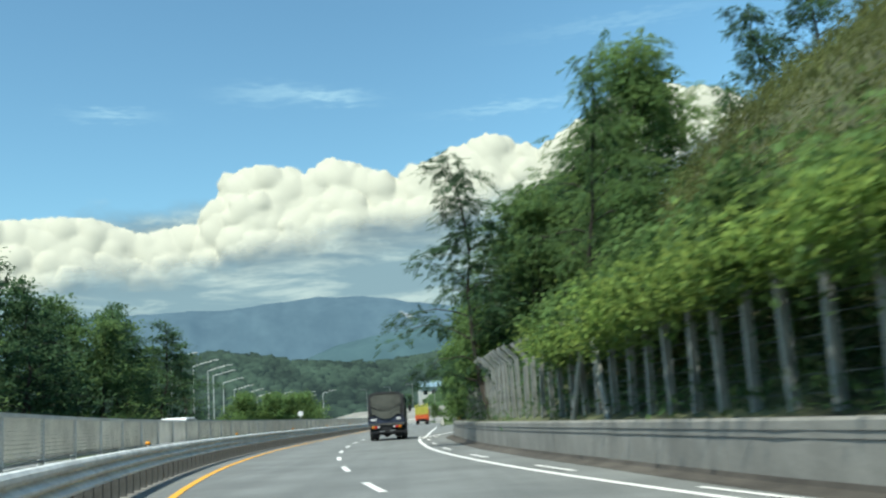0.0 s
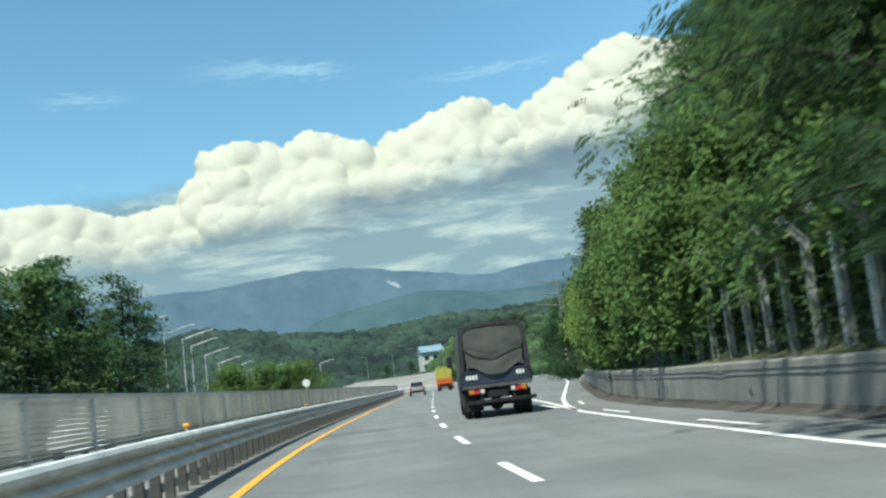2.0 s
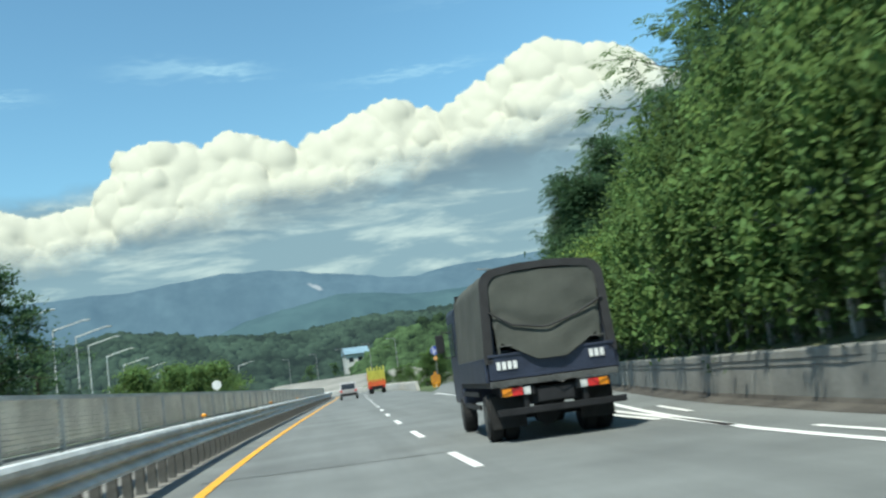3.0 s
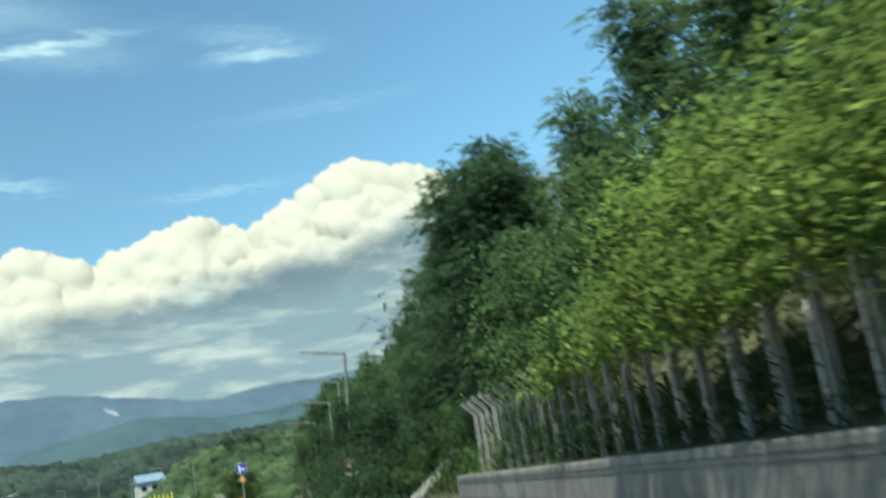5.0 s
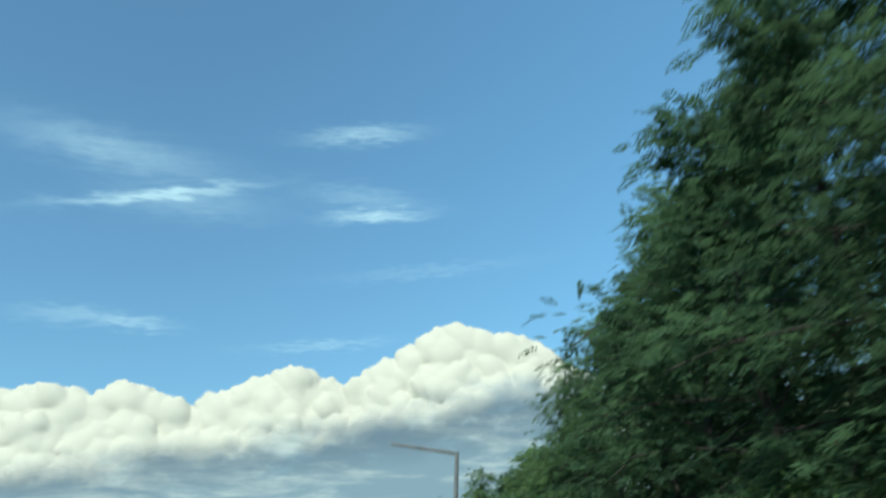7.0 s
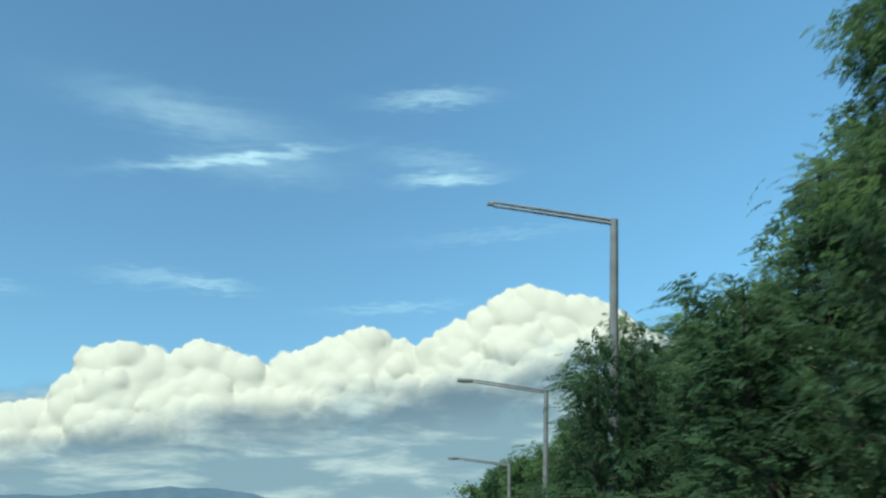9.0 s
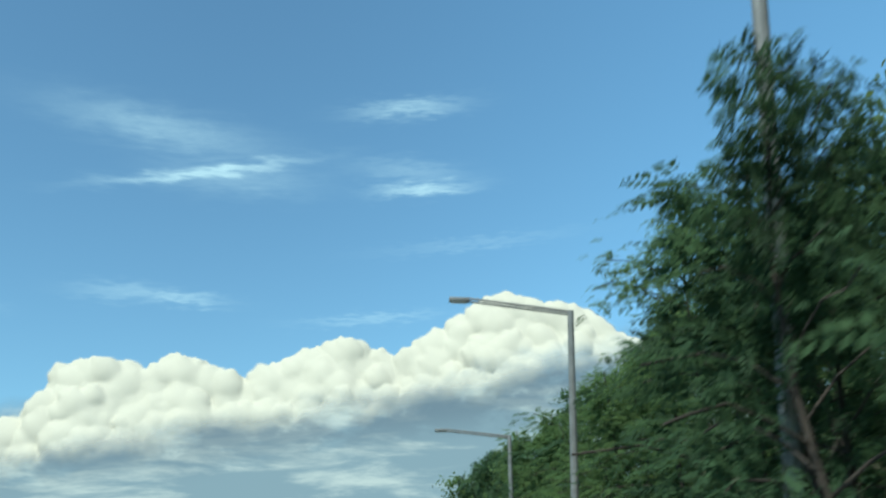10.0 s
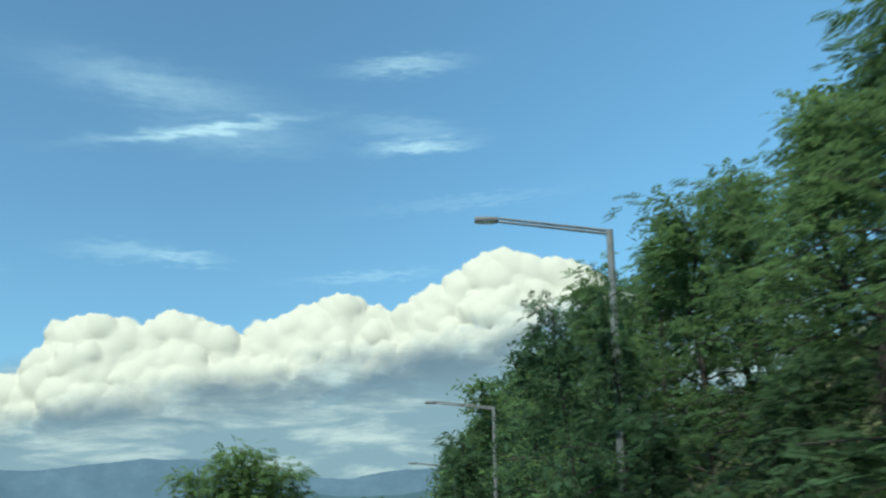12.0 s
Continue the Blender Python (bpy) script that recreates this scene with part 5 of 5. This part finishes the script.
def lorry():
    t = tagged(empty("lorry", pose(3.52, 22.8, 0, 0, 0, -1.5)), "dark lorry with a grey-green tarpaulin cover and navy tailgate", "lorry")
    # cover: ribs sag between the hoops
    prof, L = arch(1.03, 1.22, 2.72, 0.26), 4.1
    ys = np.linspace(0, L, 25)
    vs, fs = [], []
    for y in ys:
        sag = 0.030 * math.sin(math.pi * (y / L * 4 % 1)) if 0 < y < L else 0
        for x, z in prof:
            vs.append((x * (1 - sag * 0.8) + 0.012 * noise.noise((x * 3, y * 2, z * 3)), y, z - sag * max(0, (z - 1.3) / 1.4) + 0.012 * noise.noise((x * 2, y * 2, 5))))
    n = len(prof)
    for i in range(len(ys) - 1):
        for k in range(n - 1):
            fs.append((i * n + k, i * n + k + 1, (i + 1) * n + k + 1, (i + 1) * n + k))
    fs.append(tuple((len(ys) - 1) * n + k for k in range(n)))
    mesh_object("cover", vs, fs, TARP, t, True)
    inner = arch(0.90, 1.22, 2.61, 0.20)
    bm = bmesh.new()
    rows = [[bm.verts.new((x, y, z)) for x, z in p] for p, y in ((prof, -0.004), (prof, -0.05), (inner, -0.05), (inner, 0.12))]
    for a, b in zip(rows, rows[1:]):
        for k in range(n - 1):
            bm.faces.new((a[k], a[k + 1], b[k + 1], b[k]))
    part("hoop_edge", bm, TARP_DARK, t, "dark rolled edge of the cover", smooth=False)
    # rear flap: bulging sheet that hangs to a rounded point over the tailgate
    vs, fs, cols, rws = [], [], 25, 19
    for j in range(rws):
        v = j / (rws - 1)
        for i in range(cols):
            u = i / (cols - 1) * 2 - 1
            low = 1.33 + 0.02 * u if abs(u) > 0.99 else 1.22 + 0.34 * max(0, abs(u) - 0.28) ** 1.0 / 0.72
            hw = 0.80 + 0.06 * v
            top = 2.585 - 0.03 * u * u - (0.10 * max(0, abs(u) - 0.8) / 0.2)
            z = low + (top - low) * v
            belly = 0.05 * math.sin(math.pi * v) * (1 - u * u) + 0.10 * (1 - v) ** 3 * (1 - u * u)
            fold = 0.02 * math.exp(-((v - 0.36 - 0.10 * abs(u)) / 0.05) ** 2)
            wr = 0.018 * noise.noise((u * 2.2, v * 4.5, 2)) + 0.008 * noise.noise((u * 7, v * 9, 4))
            vs.append((u * hw, -0.03 - belly + fold + wr, z))
    for j in range(rws - 1):
        for i in range(cols - 1):
            a = j * cols + i
            fs.append((a, a + 1, a + 1 + cols, a + cols))
    mesh_object("rear_flap", vs, fs, TARP, t, True)
    pts = [(-0.88, -0.06, 2.00), (-0.55, -0.10, 1.78), (-0.10, -0.125, 1.70), (0.02, -0.125, 1.70), (0.45, -0.10, 1.83), (0.90, -0.06, 2.05)]
    part("strap", tubes(pts, [0.016] * 6, 6), TARP_DARK, t, "dark lashing strap")
    part("inner_frame", boxes((-0.90, -0.84, 0.05, 0.11, 1.3, 2.5), (0.84, 0.90, 0.05, 0.11, 1.3, 2.5), (-0.9, 0.9, 0.3, 0.34, 1.3, 1.42)), NAVY, t)
    part("bed_lining", boxes((-0.95, 0.95, 3.9, 4.0, 1.25, 2.6)), BLACK, t)
    for x in (-0.62, 0.70):
        part("grab_handle", tubes([(x - 0.16, -0.05, 1.34), (x - 0.155, -0.06, 1.47), (x + 0.155, -0.06, 1.47), (x + 0.16, -0.05, 1.34)], [0.014] * 4, 6), STEEL_DARK, t)
    # body
    gate = part("tailgate", boxes((-0.98, 0.98, -0.05, 0.0, 0.97, 1.36), (-0.98, 0.98, -0.065, -0.05, 1.32, 1.36), (-0.98, 0.98, -0.065, -0.05, 0.97, 1.01), bevel=0.008), NAVY, t)
    for k in range(4):
        part("number_bar", boxes((-0.86 + 0.085 * k, -0.80 + 0.085 * k, -0.072, -0.066, 1.12, 1.24)), WHITE_LETTER, gate, "white painted number shown as bars")
    for k in range(3):
        part("number_bar", boxes((0.58 + 0.085 * k, 0.64 + 0.085 * k, -0.072, -0.066, 1.15, 1.27)), WHITE_LETTER, gate)
    part("side_board", boxes((-1.04, -0.99, 0.0, 4.15, 0.95, 1.32), bevel=0.01), NAVY, t)
    part("side_board", boxes((0.99, 1.04, 0.0, 4.15, 0.95, 1.32), bevel=0.01), NAVY, t)
    part("bed_floor", boxes((-0.98, 0.98, 0.01, 4.15, 0.86, 0.96)), BLACK, t)
    part("rear_sill", boxes((-0.99, 0.99, -0.07, 0.0, 0.86, 0.955), bevel=0.01), STEEL_DARK, t)
    for x in (-0.95, -0.05, 0.5):
        part("cable", tubes([(x, -0.09, 0.93), (x + 0.12, -0.10, 0.84), (x + 0.34, -0.09, 0.90), (x + 0.45, -0.09, 0.82)], [0.008] * 4, 5), STEEL_DARK, t)
    part("chassis", boxes((-0.42, -0.34, 0.1, 5.6, 0.55, 0.80), (0.34, 0.42, 0.1, 5.6, 0.55, 0.80), (-0.42, 0.42, 0.1, 0.2, 0.55, 0.80), (-0.42, 0.42, 1.8, 1.9, 0.55, 0.8)), BLACK, t)
    part("axle", tube(tube(bmesh.new(), (-0.8, 0.95, 0.38), (0.8, 0.95, 0.38), 0.07), (-0.02, 0.80, 0.38), (-0.02, 1.1, 0.38), 0.2, n=14), BLACK, t)
    part("rear_bumper", boxes((-0.92, 1.08, -0.02, 0.06, 0.42, 0.52), (-0.5, -0.42, 0.0, 0.1, 0.42, 0.7), (0.42, 0.5, 0.0, 0.1, 0.42, 0.7), bevel=0.01), BLACK, t)
    part("plate_holder", boxes((-0.28, 0.28, -0.03, 0.0, 0.58, 0.76), bevel=0.008), BLACK, t)
    for sx in (-1, 1):
        cl = part("rear_light", boxes((sx * 0.53 - 0.27 + (-0.06 if sx < 0 else 0.06), sx * 0.53 + 0.27 + (-0.06 if sx < 0 else 0.06), -0.03, 0.03, 0.70, 0.84), bevel=0.012), BLACK, t)
        c0 = sx * 0.59
        for dx, w, mt in ((sx * 0.16, 0.075, LENS_AMBER), (0, 0.085, LENS_RED), (-sx * 0.15, 0.055, LENS_CLEAR)):
            part("lens", boxes((c0 + dx - w, c0 + dx + w, -0.05, -0.028, 0.71, 0.83), bevel=0.012), mt, cl)
        part("mud_flap", boxes((sx * 0.70 - 0.27, sx * 0.70 + 0.27, 0.42, 0.445, 0.22, 0.72)), RUBBER, t)
        wheel(t, sx * 0.88, 0.95, 0.38, 0.22, True)
        wheel(t, sx * 0.86, 4.75, 0.38, 0.24)
        part("side_guard", boxes((sx * 0.98 - 0.02, sx * 0.98 + 0.02, 1.6, 4.0, 0.5, 0.58), (sx * 0.98 - 0.02, sx * 0.98 + 0.02, 1.6, 4.0, 0.72, 0.8)), BLACK, t)
    # cab
    bm = bmesh.new()
    box(bm, -0.98, 0.98, 4.3, 5.95, 0.55, 2.42, bevel=0.10)
    cab = part("cab", bm, NAVY, t)
    part("windscreen", boxes((-0.85, 0.85, 5.93, 5.96, 1.5, 2.2)), CAR_GLASS, cab)
    part("rear_window", boxes((-0.5, 0.5, 4.28, 4.31, 1.7, 2.1)), CAR_GLASS, cab)
    part("roof_panel", boxes((-0.75, 0.75, 4.4, 5.6, 2.41, 2.46), bevel=0.02), WHITE_LETTER, cab)
    for sx in (-1, 1):
        part("side_window", boxes((sx * 0.985 - 0.008, sx * 0.985 + 0.008, 4.75, 5.7, 1.5, 2.15)), CAR_GLASS, cab)
        part("mirror", boxes((sx * 1.18 - 0.09, sx * 1.18 + 0.09, 5.70, 5.78, 1.60, 1.98), bevel=0.03), BLACK, t)
        part("mirror_arm", tubes([(sx * 0.97, 5.75, 2.0), (sx * 1.12, 5.74, 2.03), (sx * 1.18, 5.74, 1.8), (sx * 1.12, 5.74, 1.52), (sx * 0.97, 5.75, 1.48)], [0.014] * 5, 6), BLACK, t)


lorry()


def car(name, m, label, paint, L=4.5, W=1.82, H=1.7, hood=0.24):
    """A car facing +y, its tail towards -y."""
    t = tagged(empty(name, m), label, "car")
    bm = bmesh.new()
    side = [(-L / 2, 0.35), (-L / 2, 0.95), (-L / 2 + 0.25, H - 0.08), (-L / 2 + 0.6, H), (L * 0.10, H), (L / 2 - L * hood, 1.02), (L / 2 - 0.1, 0.85), (L / 2, 0.4)]
    rows = []
    for x, k in ((-W / 2, 0.0), (-W / 2 + 0.06, 0.0), (W / 2 - 0.06, 0.0), (W / 2, 0.0)):
        inset = 0.0 if abs(x) < W / 2 - 0.01 else 0.05
        rows.append([bm.verts.new((x * (0.86 if z > 1.1 else 1.0), y * (1 - inset * 0.4), z - inset * (1 if z > 1 else 0))) for y, z in side])
    for a, b in zip(rows, rows[1:]):
        for k in range(len(side)):
            q = (k + 1) % len(side)
            bm.faces.new((a[k], a[q], b[q], b[k]))
    bm.faces.new(rows[0][::-1])
    bm.faces.new(rows[-1])
    part("body", bm, paint, t)
    bm = bmesh.new()
    y0, y1 = -L / 2 + 0.02, -L / 2 + 0.21
    q = [bm.verts.new(v) for v in ((-W * 0.38, y0 - 0.01, 1.02), (W * 0.38, y0 - 0.01, 1.02), (W * 0.36, y1, H - 0.14), (-W * 0.36, y1, H - 0.14), (-W * 0.38, y0 + 0.06, 1.02), (W * 0.38, y0 + 0.06, 1.02), (W * 0.36, y1 + 0.06, H - 0.14), (-W * 0.36, y1 + 0.06, H - 0.14))]
    for f in ((0, 1, 2, 3), (4, 7, 6, 5), (0, 4, 5, 1), (1, 5, 6, 2), (2, 6, 7, 3), (3, 7, 4, 0)):
        bm.faces.new([q[i] for i in f])
    part("rear_window", bm, CAR_GLASS, t)
    for sx in (-1, 1):
        part("rear_light", boxes((sx * W * 0.40 - 0.13, sx * W * 0.40 + 0.13, -L / 2 - 0.02, -L / 2 + 0.03, 0.78, 0.94), bevel=0.02), LENS_RED, t)
        part("side_window", boxes((sx * W * 0.435 - 0.01, sx * W * 0.435 + 0.01, -L / 2 + 0.6, L * 0.16, 1.08, H - 0.14)), CAR_GLASS, t)
        for y in (-L * 0.30, L * 0.31):
            wheel(t, sx * (W / 2 - 0.1), y, 0.33, 0.2)
    part("bumper", boxes((-W * 0.47, W * 0.47, -L / 2 - 0.06, -L / 2 + 0.05, 0.38, 0.62), bevel=0.03), BLACK, t)
    return t


car("estate_car", MAIN.spot(152, 1.75), "silver utility car with dark rear window on the main carriageway", CAR_SILVER)
car("oncoming_car", MAIN.spot(243, -8.0, 0, 180), "white car on the opposite carriageway", CAR_WHITE, H=1.5)
car("white_van", MAIN.spot(66, -8.0, 0, 180), "white van on the opposite carriageway behind the fence", CAR_WHITE, L=4.8, W=1.85, H=2.05, hood=0.12)


def pole_truck():
    t = tagged(empty("tipper_truck", MAIN.spot(178, 5.25)), "red-orange truck with tall yellow bars on its bed", "lorry")
    part("bed", boxes((-1.12, 1.12, 0, 4.6, 0.95, 1.75), bevel=0.03), TRUCK_RED, t)
    part("chassis", boxes((-0.9, 0.9, 0.1, 6.4, 0.5, 0.94)), BLACK, t)
    for k in range(6):
        x = -1.0 + 0.4 * k
        part("bar", boxes((x - 0.085, x + 0.085, 0.0, 0.12, 1.5, 3.3 + 0.12 * (k % 2))), TRUCK_YELLOW, t)
    part("load", boxes((-1.0, 1.0, 0.2, 4.4, 1.7, 2.9), bevel=0.08), TRUCK_YELLOW, t)
    part("cab", boxes((-1.1, 1.1, 4.8, 6.4, 0.7, 2.7), bevel=0.1), TRUCK_RED, t)
    for sx in (-1, 1):
        part("rear_light", boxes((sx * 0.9 - 0.16, sx * 0.9 + 0.16, -0.05, 0.0, 0.72, 0.88)), LENS_RED, t)
        wheel(t, sx * 0.9, 1.0, 0.45, 0.25, True)
        wheel(t, sx * 0.9, 5.3, 0.45, 0.28)


pole_truck()

# ---------------------------------------------------------------- far bend


def far_bend():
    tagged(strip("barrier_outer", MAIN, 150, 330, [(8.5, -0.05), (8.5, 0.85), (8.6, 0.95), (8.75, 0.95), (8.9, 0.0)], CONCRETE_PALE, 3.0, closed=True), "pale concrete barrier on the outside of the bend", "barrier", kind="structure")
    # a wide concrete-faced slope on the outside of the bend, with lamps along its top
    grow = lambda s, o, z: (o, z * min(1.0, max(0.0, (s - 238) / 32.0)) - 0.06)
    tagged(strip("concrete_slope", MAIN, 238, 330, [(9.2, 0), (13, 0.9), (20, 2.5), (28, 4.0), (31, 4.2), (33, 0)], CONCRETE_FAR, 3.0, jitter=grow), "wide pale concrete slope rising outside the bend", "slope", kind="structure")
    lamp = None
    for s in (274, 287, 300, 313, 326):
        m = MAIN.spot(s, 30.0, 4.0)
        if lamp is None:
            lamp = tagged(street_lamp("street_lamp", 7.0, 1.6, True, 0.1, 0.1), "pale slender street lamp along the upper bend", "street lamp", "lamps along the upper bend")
            lamp.matrix_basis = m
        else:
            copy_thing(lamp, m)
    h = tagged(empty("roadside_hall", pose(13, 420, 4.4, 0, 0, 8)), "low building with a blue sheet-metal roof among the trees", "building")
    part("wall", boxes((-4.6, 4.6, 0, 8, -4.6, 10.0)), WALL_PALE, h)
    bm = bmesh.new()
    q = [bm.verts.new(v) for v in ((-5, -0.8, 9.8), (5, -0.8, 9.8), (5, 4, 12.4), (-5, 4, 12.4), (5, 8.8, 9.8), (-5, 8.8, 9.8), (-5, -0.8, 9.6), (5, -0.8, 9.6), (5, 8.8, 9.6), (-5, 8.8, 9.6))]
    for f in ((0, 1, 2, 3), (3, 2, 4, 5), (0, 6, 7, 1), (5, 4, 8, 9), (6, 9, 8, 7), (1, 7, 8, 4, 2), (0, 3, 5, 9, 6)):
        bm.faces.new([q[i] for i in f])
    part("roof", bm, ROOF_BLUE, h)
    for k in range(2):
        part("window", boxes((-3.4 + 3.6 * k, -1.6 + 3.6 * k, -0.05, 0.0, 6.5, 8.3)), CAR_GLASS, h)


far_bend()
